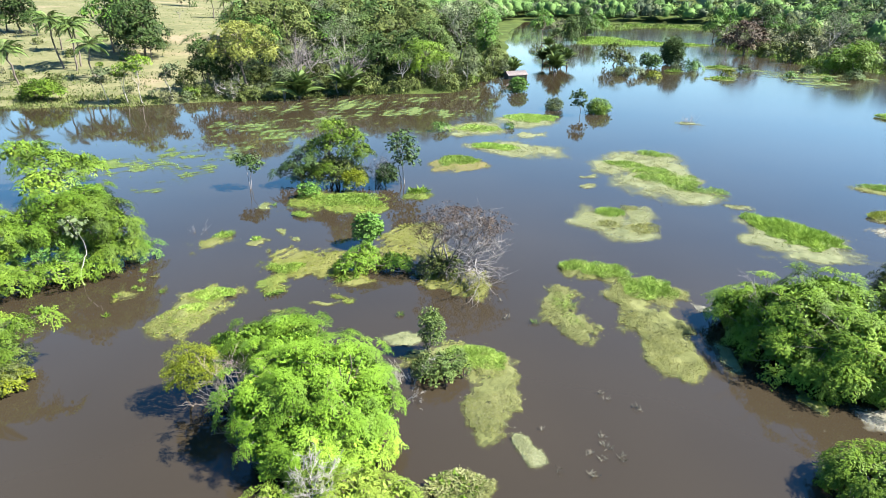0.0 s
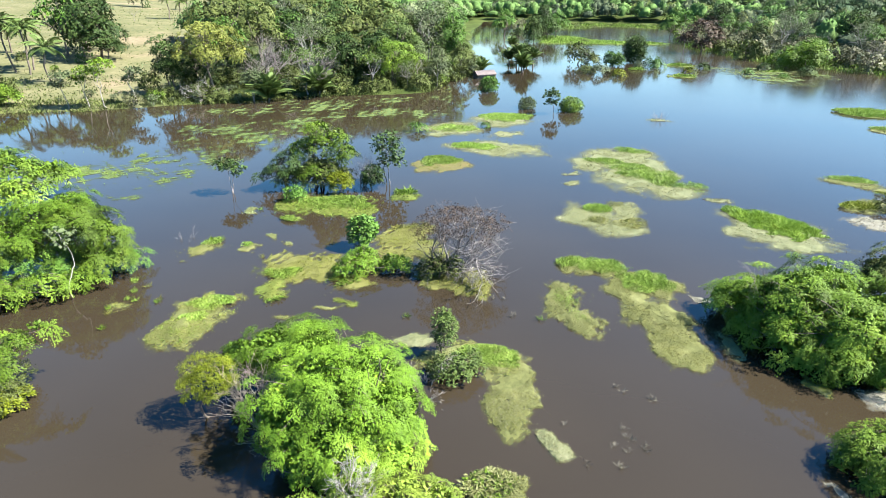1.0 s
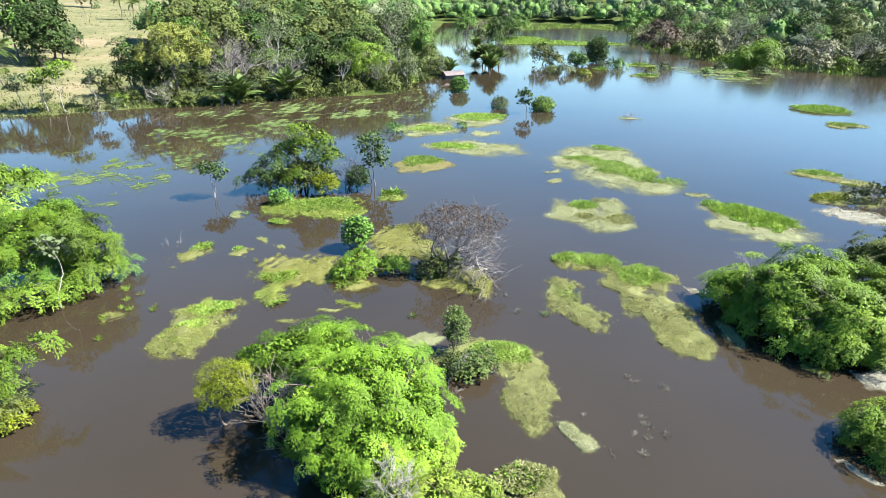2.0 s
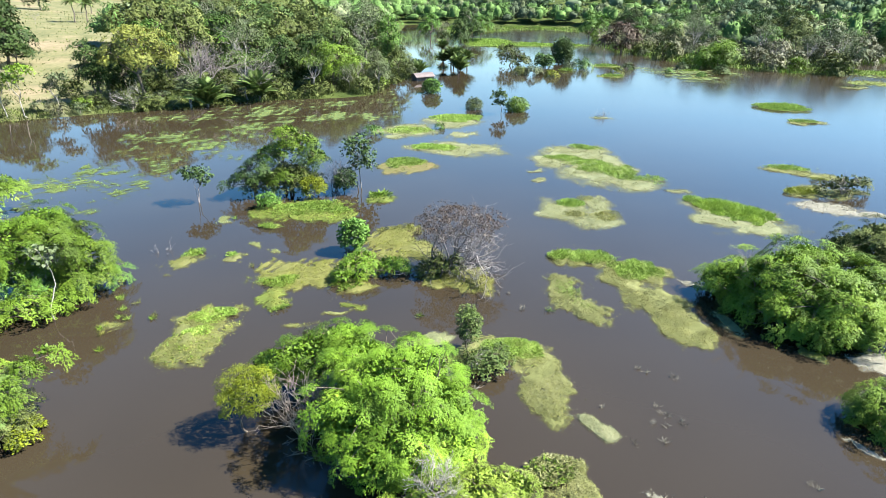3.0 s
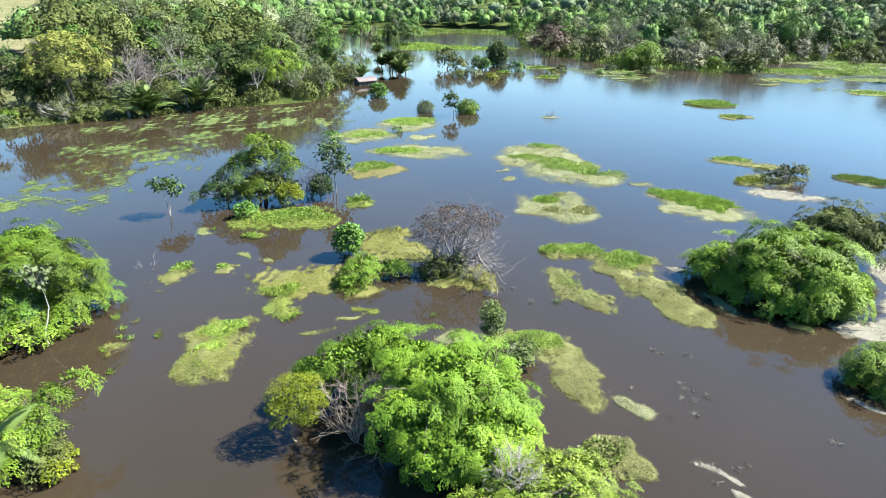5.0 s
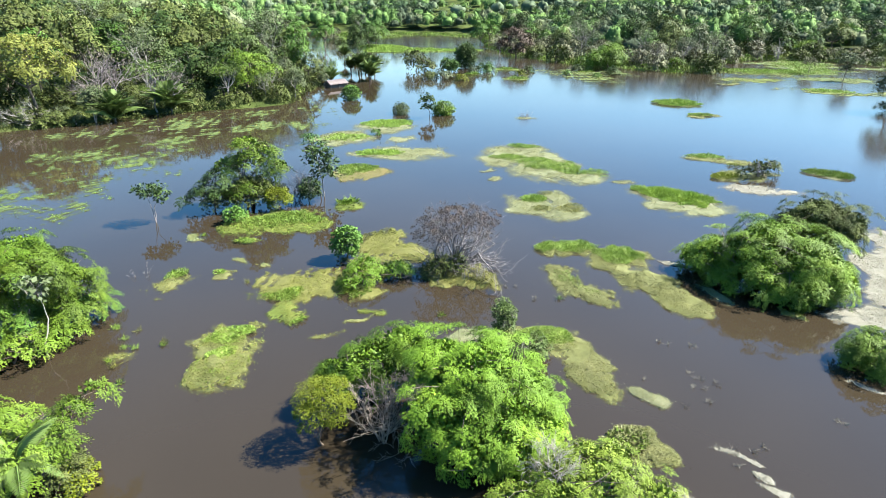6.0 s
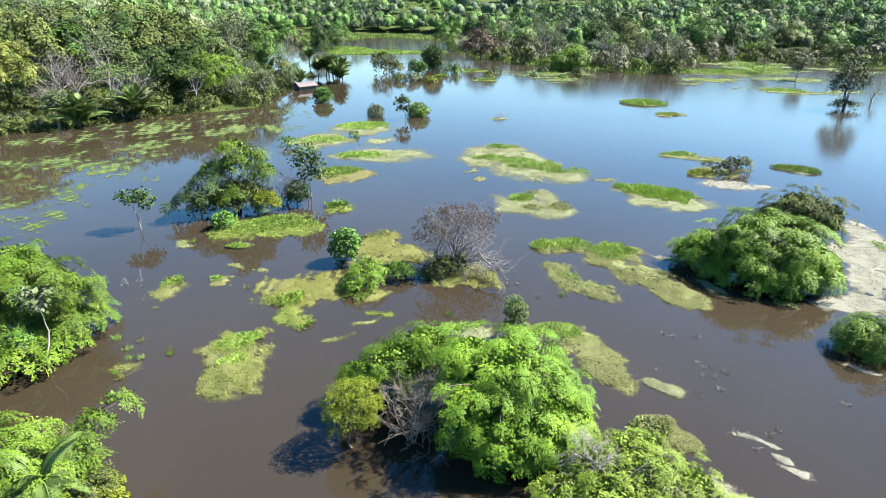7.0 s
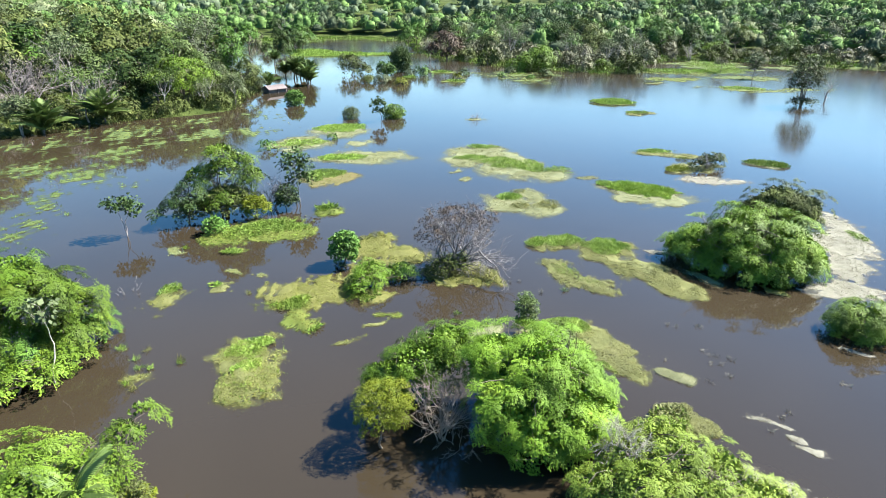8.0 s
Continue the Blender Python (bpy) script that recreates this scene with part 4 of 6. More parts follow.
tree("tree", "dark olive rounded tree beside a bleached raft", (29.0, 33.2, 0), [(0, 0, 3.0, 2.8, 2.7, 2.4), (1.6, -1.2, 2.5, 2.4, 2.2, 2.1), (-1.4, 0.9, 2.4, 2.0, 2.0, 1.9)], (0.115, 0.045), OLIVE, 1.5, 0.5, 80, 0.16, seed=12, inner=5.0, low=-0.9, pads=230, pad_r=0.36)
tree("bush", "rounded green bush standing in brown water", (17.5, 19.6, 0), [(0, 0, 1.2, 1.8, 1.8, 1.3), (1.3, -0.9, 1.1, 1.7, 1.7, 1.2), (-0.8, 0.5, 0.9, 1.1, 1.1, 0.9)], (0.105, 0.04), FRESH, 2.0, 0.5, 90, 0.1, seed=13, inner=2.4, low=-0.9, category="bush", pads=110, pad_r=0.42)

# grove of feathery trees
tree("feathery_tree", "feathery green tree leaning over the water", (-27.1, 41.4, 0), [(0, 0, 4.0, 2.4, 2.2, 1.1), (0.8, 0.6, 2.8, 2.0, 1.9, 0.9), (-1.6, 0.4, 4.9, 2.0, 2.0, 0.9), (0.6, -0.6, 1.7, 2.2, 1.8, 1.0)], (0.11, 0.036), FRESH, 1.6, 0.5, 52, 0.12, seed=20, droop=0.1, flat=0.4, inner=2.2, pads=90, pad_r=0.6)
tree("feathery_tree", "tall feathery lime-green tree", (-30.4, 41.4, 0), [(0, 0, 4.6, 2.9, 2.6, 1.6), (-1.8, -1.4, 3.8, 2.4, 2.2, 1.4), (1.6, 1.4, 5.2, 2.0, 2.0, 1.2), (-0.4, 0.6, 2.6, 2.8, 2.4, 1.6)], (0.11, 0.036), LIME, 1.5, 0.5, 50, 0.14, seed=21, droop=0.15, flat=0.4, inner=2.2, pads=110, pad_r=0.6)
tree("bush", "leafy green bush along the grove's edge", (-29.4, 37.6, 0), [(0, 0, 1.1, 2.0, 1.4, 1.2), (-2.4, -1.2, 1.1, 1.9, 1.4, 1.2), (2.2, 1.6, 0.9, 1.7, 1.2, 0.9)], (0.12, 0.05), FRESH, 2.0, 0.42, 48, 0.08, seed=22, category="bush", pads=90, pad_r=0.42)
tree("bush", "dense green undergrowth of the grove", (-26.8, 41.8, 0), [(0, 0, 1.2, 1.8, 1.6, 1.3), (-2.4, -0.4, 1.5, 2.2, 1.8, 1.5), (1.2, 1.0, 0.8, 1.4, 1.2, 0.9)], (0.12, 0.05), GREEN, 2.0, 0.42, 44, 0.08, seed=29, category="bush", pads=90, pad_r=0.45)
tree("bush", "dense dark undergrowth of the grove", (-32.0, 40.4, 0), [(0, 0, 1.6, 2.6, 2.2, 1.7), (-2.8, -0.6, 1.5, 2.6, 2.2, 1.6)], (0.13, 0.06), GREEN, 1.8, 0.4, 36, 0.08, seed=34, category="bush", pads=90, pad_r=0.5)
tree("feathery_tree", "feathery lime-green tree of the grove", (-34.6, 38.4, 0), [(0, 0, 3.8, 3.0, 2.6, 1.6), (1.4, -1.8, 2.4, 2.2, 2.0, 1.5), (-1.8, 1.0, 4.6, 2.4, 2.2, 1.3)], (0.14, 0.05), FRESH, 1.5, 0.5, 44, 0.14, seed=23, droop=0.15, flat=0.4, inner=2.2, pads=110, pad_r=0.6)
tree("sapling", "slim sapling with a white trunk and few broad leaves", (-27.4, 38.3, 0), [(0, 0, 4.5, 0.8, 0.7, 0.5)], (0.26, 0.17), GREY, 2.4, 0.42, 7, 0.055, wood=BARK_PALE, seed=24)
tree("feathery_tree", "feathery green trees at the water's edge", (-43.0, 58.0, 0), [(0, 0, 3.6, 3.2, 3.0, 1.5), (2.2, 2.0, 2.6, 2.6, 2.4, 1.4), (-2.4, 1.2, 4.2, 2.8, 2.6, 1.4), (1.0, -2.0, 1.8, 2.6, 2.2, 1.5)], (0.25, 0.1), FRESH, 1.4, 0.55, 34, 0.15, seed=25, droop=0.15, flat=0.4, inner=2.2, pads=80, pad_r=0.8)
tree("feathery_tree", "light green tree with feathery spreading boughs", (-27.6, 26.4, 0), [(0, 0, 2.2, 2.0, 1.8, 1.1), (-2.2, 0.8, 2.0, 2.2, 2.0, 1.3), (2.2, 0.6, 2.4, 1.2, 0.8, 0.7), (3.4, 1.3, 2.9, 1.1, 0.6, 0.5), (4.2, 2.0, 3.3, 0.7, 0.45, 0.4), (-1.0, -1.4, 1.6, 1.8, 1.6, 1.2), (-0.6, 2.2, 2.2, 2.2, 1.6, 1.1), (1.2, 0.0, 1.6, 1.7, 1.4, 1.2), (-3.6, 2.0, 2.2, 2.0, 1.8, 1.2)], (0.11, 0.04), FRESH, 2.0, 0.42, 60, 0.08, seed=26, twigs=4, flat=0.4, calm=0.2, inner=1.8, pads=230, pad_r=0.5)
tree("bush", "grey-green leafy bush hanging over the water", (-25.1, 27.2, 0), [(0, 0, 0.9, 1.2, 1.2, 0.9), (0.6, -1.2, 0.7, 1.0, 1.0, 0.7)], (0.1, 0.05), OLIVE, 3.0, 0.32, 40, 0.06, seed=27, category="bush")
tree("bush", "low mustard-coloured bush touching the water", (-24.1, 26.0, 0), [(0, 0, 0.4, 0.6, 1.1, 0.5)], (0.13, 0.06), YELLOW, 5, 0.25, 30, 0.04, seed=28, category="bush")

# middle island
tree("shrub", "bright lime-green broad-leaved shrub", (-7.8, 40.9, 0), [(0, 0, 0.8, 1.5, 1.1, 0.9), (-0.9, -0.5, 0.6, 0.9, 0.8, 0.6), (0.6, 0.7, 1.2, 1.1, 0.9, 0.8), (2.7, 0.5, 0.7, 1.2, 0.9, 0.7), (3.5, 0.2, 0.6, 0.7, 0.6, 0.5)], (0.13, 0.06), LIME, trunk=0.07, seed=30, category="bush", pads=110, pad_r=0.32, inner=2.4)
tree("bush", "dark green bush smothered in creepers", (-7.7, 45.6, 0), [(0, 0, 1.4, 1.1, 1.1, 1.3)], (0.18, 0.14), GREEN, 5, 0.28, 28, 0.08, seed=31, category="bush")
bare("dead_tree", "half-dead tree with bleached spreading branches and few brown leaves", (-0.8, 40.6, 0), [(1.3, 0.3, 1.0), (0.9, -0.4, 1.3), (0.5, 0.5, 1.5), (-0.5, 0.2, 1.4), (0.1, -0.45, 1.5), (1.5, 0.0, 0.7), (-0.8, -0.1, 1.1), (0.7, 0.1, 1.6)], 2.75, 0.13, 4, BARK_ASH, 32, 0.06, 0.66, 3,
     extra=([(-1.2, 0.3, 3.3, 1.6, 1.5, 1.4), (0.4, 0.4, 4.2, 2.2, 2.0, 1.1), (2.4, 0.3, 3.6, 2.0, 1.6, 1.2)], (0.14, 0.07), BROWN, 3.0, 26))
tree("bush", "dark tangled bush round the dead trunk", (-1.8, 39.9, 0), [(0, 0, 0.9, 1.2, 1.0, 1.0), (1.2, -0.2, 1.0, 1.0, 0.8, 1.1), (-0.8, 0.3, 0.6, 0.9, 0.8, 0.6)], (0.15, 0.08), OLIVE, trunk=0.06, seed=33, category="bush", pads=50, pad_r=0.3, inner=1.8)
bare("bare_shrub", "pale dead twigs tangled over floating weeds", (0.9, 39.2, 0), [(0.5, -0.4, 0.5), (0.8, 0.2, 0.5), (0.2, -0.8, 0.4), (-0.2, -0.5, 0.7)], 0.9, 0.025, 3, BARK_PALE, 148, 0.0, category="bush")

# clump of trees further out
tree("feathery_tree", "thin-crowned green tree in a clump", (-13.6, 62.4, 0), [(0, 0, 4.6, 2.2, 2.0, 1.3), (-1.9, 0.6, 4.0, 1.9, 1.8, 1.1), (1.8, 0.2, 5.2, 1.6, 1.5, 1.0), (0.2, 0.2, 6.3, 1.7, 1.5, 0.7), (2.8, 0.4, 3.5, 1.6, 1.5, 1.3), (-0.4, -1.0, 2.0, 2.5, 1.7, 1.4), (-2.6, -0.6, 1.6, 1.7, 1.5, 1.2)], (0.17, 0.065), FRESH, 1.6, 0.5, 38, 0.13, seed=40, stems=3, ragged=0.45, flat=0.4, inner=2.2, pads=80, pad_r=0.58)
tree("bush", "tangled undergrowth at the foot of the clump", (-14.2, 61.4, 0), [(0.4, 0.2, 2.2, 2.2, 1.4, 1.3), (0, 0, 1.1, 2.4, 1.4, 1.2), (-2.4, 0.4, 1.0, 1.8, 1.3, 1.1), (2.4, 0.6, 1.2, 1.8, 1.3, 1.2)], (0.2, 0.09), OLIVE, 1.8, 0.4, 26, 0.07, seed=38, category="bush", ragged=0.35)
tree("tree", "dark low-branched tree at the clump's edge", (-17.4, 61.6, 0), [(0, 0, 2.4, 1.7, 1.5, 1.2), (-1.4, 0.2, 1.6, 1.3, 1.2, 0.9), (0.6, 0.3, 3.4, 1.2, 1.1, 0.9)], (0.18, 0.08), DARK, 1.8, 0.4, 20, 0.09, seed=39, stems=2, ragged=0.45, inner=0.5, pads=40, pad_r=0.55)
bare("bare_shrub", "pale leafless shrub in the clump", (-9.2, 62.0, 0), [(0.4, 0.3, 1), (-0.5, 0.2, 1), (0.1, -0.5, 1), (0.2, 0.1, 1.3)], 1.9, 0.05, 4, BARK_GREY, 41, 0.2, category="bush")
tree("tree", "slim sparse tree with dark broad leaves", (-6.4, 62.6, 0), [(0, 0, 4.2, 1.6, 1.5, 1.5), (0.3, 0.1, 2.6, 1.3, 1.2, 1.0)], (0.3, 0.18), DARK, 1.6, 0.45, 9, 0.07, wood=BARK_PALE, seed=42, stems=2)
tree("bush", "rounded yellow-green bush at the clump's foot", (-11.3, 60.0, 0), [(0, 0, 1.1, 1.3, 1.2, 1.1)], (0.18, 0.08), YELLOW, 4, 0.3, 30, 0.06, seed=43, category="bush")
tree("bush", "dark leafy bush in the clump", (-8.0, 61.0, 0), [(0, 0, 1.2, 1.1, 1.0, 1.3)], (0.2, 0.12), DARK, 4, 0.3, 24, 0.06, seed=44, category="bush")
tree("bush", "small green bush on the raft", (-15.6, 57.6, 0), [(0, 0, 0.7, 1.0, 0.9, 0.8)], (0.2, 0.12), GREEN, 4, 0.3, 22, 0.05, seed=45, category="bush")
tree("slim_tree", "slim lone tree with two thin stems in the water", (-22.7, 60.2, 0), [(0, 0.1, 3.0, 1.45, 1.2, 0.6), (0.9, 0.1, 2.5, 0.7, 0.7, 0.4)], (0.27, 0.15), DARK, 2.4, 0.4, 12, 0.045, wood=BARK_GREY, seed=46, stems=2, ragged=0.5, low=-0.8, inner=0.5)
bare("bare_shrub", "small dead snag in the water", (-23.2, 48.2, 0), [(0.4, 0.3, 1), (-0.6, 0.2, 0.8), (0.5, -0.5, 0.6)], 0.7, 0.02, 2, BARK_PALE, 47, category="bush")
tree("bush", "low dark bush spreading over a raft", (43.2, 51.6, 0), [(0, 0, 1.1, 1.7, 1.4, 1.1), (-1.9, 0.2, 0.8, 1.4, 1.2, 0.7), (2.0, 0.2, 1.0, 1.5, 1.2, 0.9)], (0.2, 0.1), OLIVE, trunk=0.08, seed=48, category="bush", pads=34, pad_r=0.42, inner=1.4)
bare("bare_shrub", "dark leafless twigs above a low bush", (43.0, 51.4, 0.6), [(0.4, 0.3, 1.0), (-0.5, 0.2, 0.9), (0.1, -0.4, 1.1), (0.8, 0.1, 0.8)], 1.0, 0.04, 3, BARK_GREY, 147, category="bush")

# across the flood
tree("bush", "round green bush in the water", (10.8, 122.0, 0), [(0, 0, 1.3, 1.7, 1.6, 1.5)], (0.3, 0.15), GREEN, 3, 0.4, 20, 0.08, seed=50, low=-0.95, category="bush")
tree("bush", "grey-brown rounded bush in the flood", (15.5, 104.0, 0), [(0, 0, 0.8, 1.5, 1.4, 1.1)], (0.24, 0.1), OLIVE, 3, 0.35, 18, 0.06, seed=51, low=-0.95, category="bush")
tree("bush", "bright green rounded bush in the flood", (22.4, 101.0, 0), [(0, 0, 0.9, 1.8, 1.6, 1.3)], (0.28, 0.14), FRESH, 3, 0.38, 18, 0.06, seed=52, low=-0.95, category="bush")
tree("slim_tree", "spindly tree with dark broad leaves", (18.7, 99.0, 0), [(0, 0, 3.0, 1.3, 1.2, 0.9), (0.2, 0, 1.8, 0.9, 0.9, 0.6)], (0.42, 0.26), DARK, 1.6, 0.4, 6, 0.06, seed=53)
tree("palm_like_tree", "dark egg-shaped tree standing in the water", (54.0, 164.0, 0), [(0, 0, 3.3, 2.7, 2.6, 3.4)], (0.6, 0.18), DARK, 2.0, 0.6, 16, 0.2, seed=54, low=-0.95)
tree("tree", "rounded dark green tree in the water", (38.2, 163.0, 0), [(0, 0, 3.4, 3.8, 3.4, 3.0), (2.4, -0.6, 2.2, 2.8, 2.6, 2.0), (4.2, -1.2, 1.4, 1.8, 1.8, 1.4)], (0.42, 0.2), OLIVE, 1.2, 0.6, 20, 0.2, seed=55, low=-0.9, pads=50, pad_r=0.7)
tree("bush", "small green bush in the water", (47.5, 158.0, 0), [(0, 0, 1.5, 1.8, 1.7, 1.6), (-1.8, 0.4, 1.9, 1.4, 1.4, 1.6)], (0.42, 0.2), GREEN, 1.8, 0.5, 14, 0.1, seed=56, low=-0.9, category="bush")
tree("tree", "dome-shaped bright green tree", (92.3, 149.0, 0), [(0, 0, 3.8, 5.2, 4.6, 4.3), (-4.4, 1.0, 2.6, 3.4, 3.2, 2.6)], (0.34, 0.2), LIME, 0.8, 0.85, 36, 0.25, seed=57, low=-0.9, pads=110, pad_r=0.85, inner=2.0)
tree("tree", "tall dusky purple-brown tree", (81.5, 186.0, 0), [(0, 0, 7.0, 5.6, 5.0, 3.6), (3.8, 0.5, 4.6, 3.6, 3.2, 2.8), (-4.2, 0.2, 4.4, 3.6, 3.2, 2.8), (0, -1.0, 2.4, 4.2, 3.0, 2.2)], (0.45, 0.2), BROWN, 1.0, 0.7, 14, 0.3, seed=58, ragged=0.4, pads=70, pad_r=0.9)
tree("tree", "tall upright bright green tree on the bank", (5.2, 152.0, 0.4), [(0, 0, 10.5, 2.9, 2.8, 3.6), (0.6, -0.4, 7.0, 2.6, 2.4, 2.4), (-0.8, 0.3, 5.0, 1.6, 1.6, 1.4)], (0.3, 0.17), GREEN, 0.9, 0.85, 44, 0.2, wood=BARK_PALE, seed=59, pads=60, pad_r=0.8)
tree("tree", "bright green spreading tree on the bank", (-8.6, 127.5, 0.6), [(0, 0, 7.2, 4.6, 4.0, 2.0), (-3.6, -0.4, 5.4, 3.0, 2.8, 1.7), (3.6, -0.6, 5.6, 3.0, 2.8, 1.7), (0.6, -1.4, 4.4, 3.6, 2.6, 1.7)], (0.26, 0.13), FRESH, 0.9, 0.8, 44, 0.2, seed=60, stems=3, ragged=0.35, pads=80, pad_r=0.85)
tree("tree", "large rounded tree with a yellow-green top", (-42.6, 119.0, 0.8), [(0, 0, 10.2, 5.6, 5.2, 3.6), (-4.2, -0.6, 7.4, 3.8, 3.6, 2.8), (4.4, -0.4, 7.8, 3.8, 3.6, 3.0), (0.6, -2.4, 7.6, 4.2, 3.2, 2.8)], (0.27, 0.15), TAWNY, 0.8, 0.9, 50, 0.3, seed=61, pads=90, pad_r=0.95)
tree("tree", "dark green slender tree on the bank", (-50.5, 118.0, 0.8), [(0, 0, 8.0, 2.6, 2.4, 2.6), (0.4, 0, 4.6, 2.8, 2.4, 2.4)], (0.28, 0.15), DARK, 1.0, 0.8, 36, 0.2, seed=62, pads=50, pad_r=0.8)
bare("bare_tree", "white leafless tree leaning on the bank", (-40.6, 114.0, 0.3), [(-0.9, -0.2, 0.9), (-0.4, 0.1, 1.2), (-1.2, 0.0, 0.7)], 2.8, 0.13, 4, BARK_PALE, 63, 0.1)
bare("bare_tree", "grey leafless tree with a wide fan of twigs", (-34.0, 125.0, 1.0), [(0.5, 0.3, 1.4), (-0.5, 0.2, 1.4), (0.1, -0.5, 1.5), (0.0, 0.3, 1.7)], 5.4, 0.16, 4, BARK_GREY, 64, 0.12)
bare("bare_tree", "grey leafless tree with a wide fan of twigs", (-22.6, 123.0, 1.0), [(0.7, 0.3, 1.0), (-0.7, 0.2, 1.0), (0.1, -0.5, 1.1), (0.0, 0.3, 1.2)], 3.8, 0.13, 4, BARK_GREY, 65, 0.1)
tree("tree", "small grey-green tree with pale stems", (-33.6, 113.6, 0.2), [(0, 0, 3.8, 1.9, 1.8, 1.7)], (0.34, 0.16), GREY, 1.8, 0.5, 18, 0.09, wood=BARK_PALE, seed=66, stems=3)
tree("bush", "low light green bush on the bank", (-77.0, 108.5, 0.3), [(0, 0, 2.4, 2.8, 2.4, 1.6), (-2.2, 0.4, 1.5, 2.2, 1.9, 1.3), (2.0, 0.2, 1.8, 2.2, 1.9, 1.3)], (0.36, 0.18), FRESH, 1.6, 0.5, 18, 0.1, seed=67, category="bush")
for k, (x, y, h) in enumerate([(-60.5, 107.6, 6.2), (-64.5, 107.4, 5.4), (-57.6, 107.6, 7.4), (-53.5, 110.4, 5.8)]):
    tree("slim_tree", "slim pale-trunked tree with thin foliage", (x, y, 0.2), [(0.3, 0, h, 2.0, 1.8, 0.9), (-0.9, 0.2, h - 1.4, 1.5, 1.4, 0.8)], (0.36, 0.15), GREY if k % 2 else FRESH, 1.0, 0.5, 14, 0.1, wood=BARK_PALE, seed=68 + k, ragged=0.4)
tree("tree", "sparse dark tree with bare stems in the flood", (101.0, 75.0, 0), [(0, 0, 6.0, 4.0, 3.4, 2.6), (0.5, 0.3, 8.2, 2.4, 2.2, 1.5), (-1.8, 0.2, 4.2, 2.4, 2.2, 1.5), (1.8, 0.1, 4.6, 2.4, 2.0, 1.6), (0.2, 0, 0.9, 3.2, 2.4, 0.8)], (0.3, 0.13), DARK, 1.0, 0.6, 22, 0.12, seed=75, stems=4, ragged=0.5, twigs=8, inner=0.6)
bare("dead_tree", "thin dead tree in the water", (113.0, 77.0, 0), [(0.5, 0.3, 1.4), (-0.3, 0.2, 1.4)], 2.4, 0.08, 3, BARK_GREY, 76, 0.2)
tree("bush", "grey-green bush standing in the water", (76.5, 36.0, 0), [(0, 0, 2.0, 3.2, 3.0, 2.2)], (0.3, 0.14), GREY, 1.4, 0.5, 18, 0.1, seed=77, category="bush")


tree("tree", "small dusky tree on the marsh meadow", (136.0, 121.0, 0), [(0, 0, 3.2, 1.8, 1.7, 1.3)], (0.36, 0.16), DUSTY, 1.0, 0.6, 16, 0.12, seed=78)
tree("tree", "greyish thin-crowned tree on the marsh meadow", (131.0, 107.0, 0), [(0, 0, 5.0, 2.6, 2.4, 1.8), (0.6, 0.2, 3.2, 1.8, 1.6, 1.2)], (0.36, 0.16), GREY, 0.9, 0.65, 14, 0.14, seed=79, ragged=0.4)
tree("bush", "bright green bush on the marsh's edge", (172.0, 151.0, 0.3), [(0, 0, 2.6, 4.2, 3.8, 2.6), (3.0, -0.6, 2.0, 3.0, 2.8, 2.0)], (0.42, 0.22), FRESH, 0.8, 0.85, 24, 0.16, seed=80, category="bush")
bare("bare_tree", "white leafless tree before dark woods", (158.0, 150.0, 0.3), [(0.5, 0.2, 1.2), (-0.6, 0.1, 1.1), (0.0, -0.3, 1.4)], 3.0, 0.14, 3, BARK_PALE, 81, 0.12)


for x, y, r, mat, lab in [(36.5, 146.0, 1.5, OLIVE, "small olive bush in the flood"), (39.0, 144.0, 1.7, GREY, "grey-green bush in the flood"), (42.6, 140.5, 1.3, YELLOW, "yellow-green bush in the flood"), (55.5, 153.5, 1.9, GREEN, "low green bush in the flood"), (52.6, 154.5, 1.4, GREY, "thin grey-green bush in the flood"), (59.0, 141.0, 1.5, YELLOW, "yellow-green bush on a small raft"), (66.5, 150.0, 1.2, DARK, "dark little bush on broken rafts"),
                          (80.0, 147.0, 1.3, DARK, "dark little bush on broken rafts"), (85.0, 138.0, 1.6, DARK, "dark leafy bush on broken rafts"), (73.5, 141.5, 1.0, GREEN, "little green bush on broken rafts"), (78.0, 134.5, 0.9, GREEN, "little green bush on broken rafts")]:
    tree("bush", lab, (x, y, 0), [(0, 0, r * 0.7, r, r * 0.9, r * 0.75), (r * 0.7, 0.2, r * 0.5, r * 0.7, r * 0.6, r * 0.5)], (0.3, 0.16), mat, trunk=0.06, seed=int(x * 7), category="bush", pads=14, pad_r=0.5 * r, twigs=2, inner=1.0)
bare("bare_shrub", "thin dead stems on a little raft", (34.6, 93.0, 0), [(0.3, 0.2, 1.2), (-0.4, 0.1, 1.1), (0.1, -0.3, 1.3), (0.6, 0.0, 0.9)], 1.1, 0.03, 2, BARK_GREY, 149, category="bush")


for x, y, r in ((-3.4, 87.6, 1.1), (6.9, 89.6, 0.7)):
    tree("bush", "little dark green bush at a raft's edge", (x, y, 0), [(0, 0, r * 0.6, r, r * 0.9, r * 0.7)], (0.2, 0.11), GREEN, trunk=0.05, seed=int(90 + x), category="bush", pads=12, pad_r=0.45 * r, twigs=2, inner=1.2)


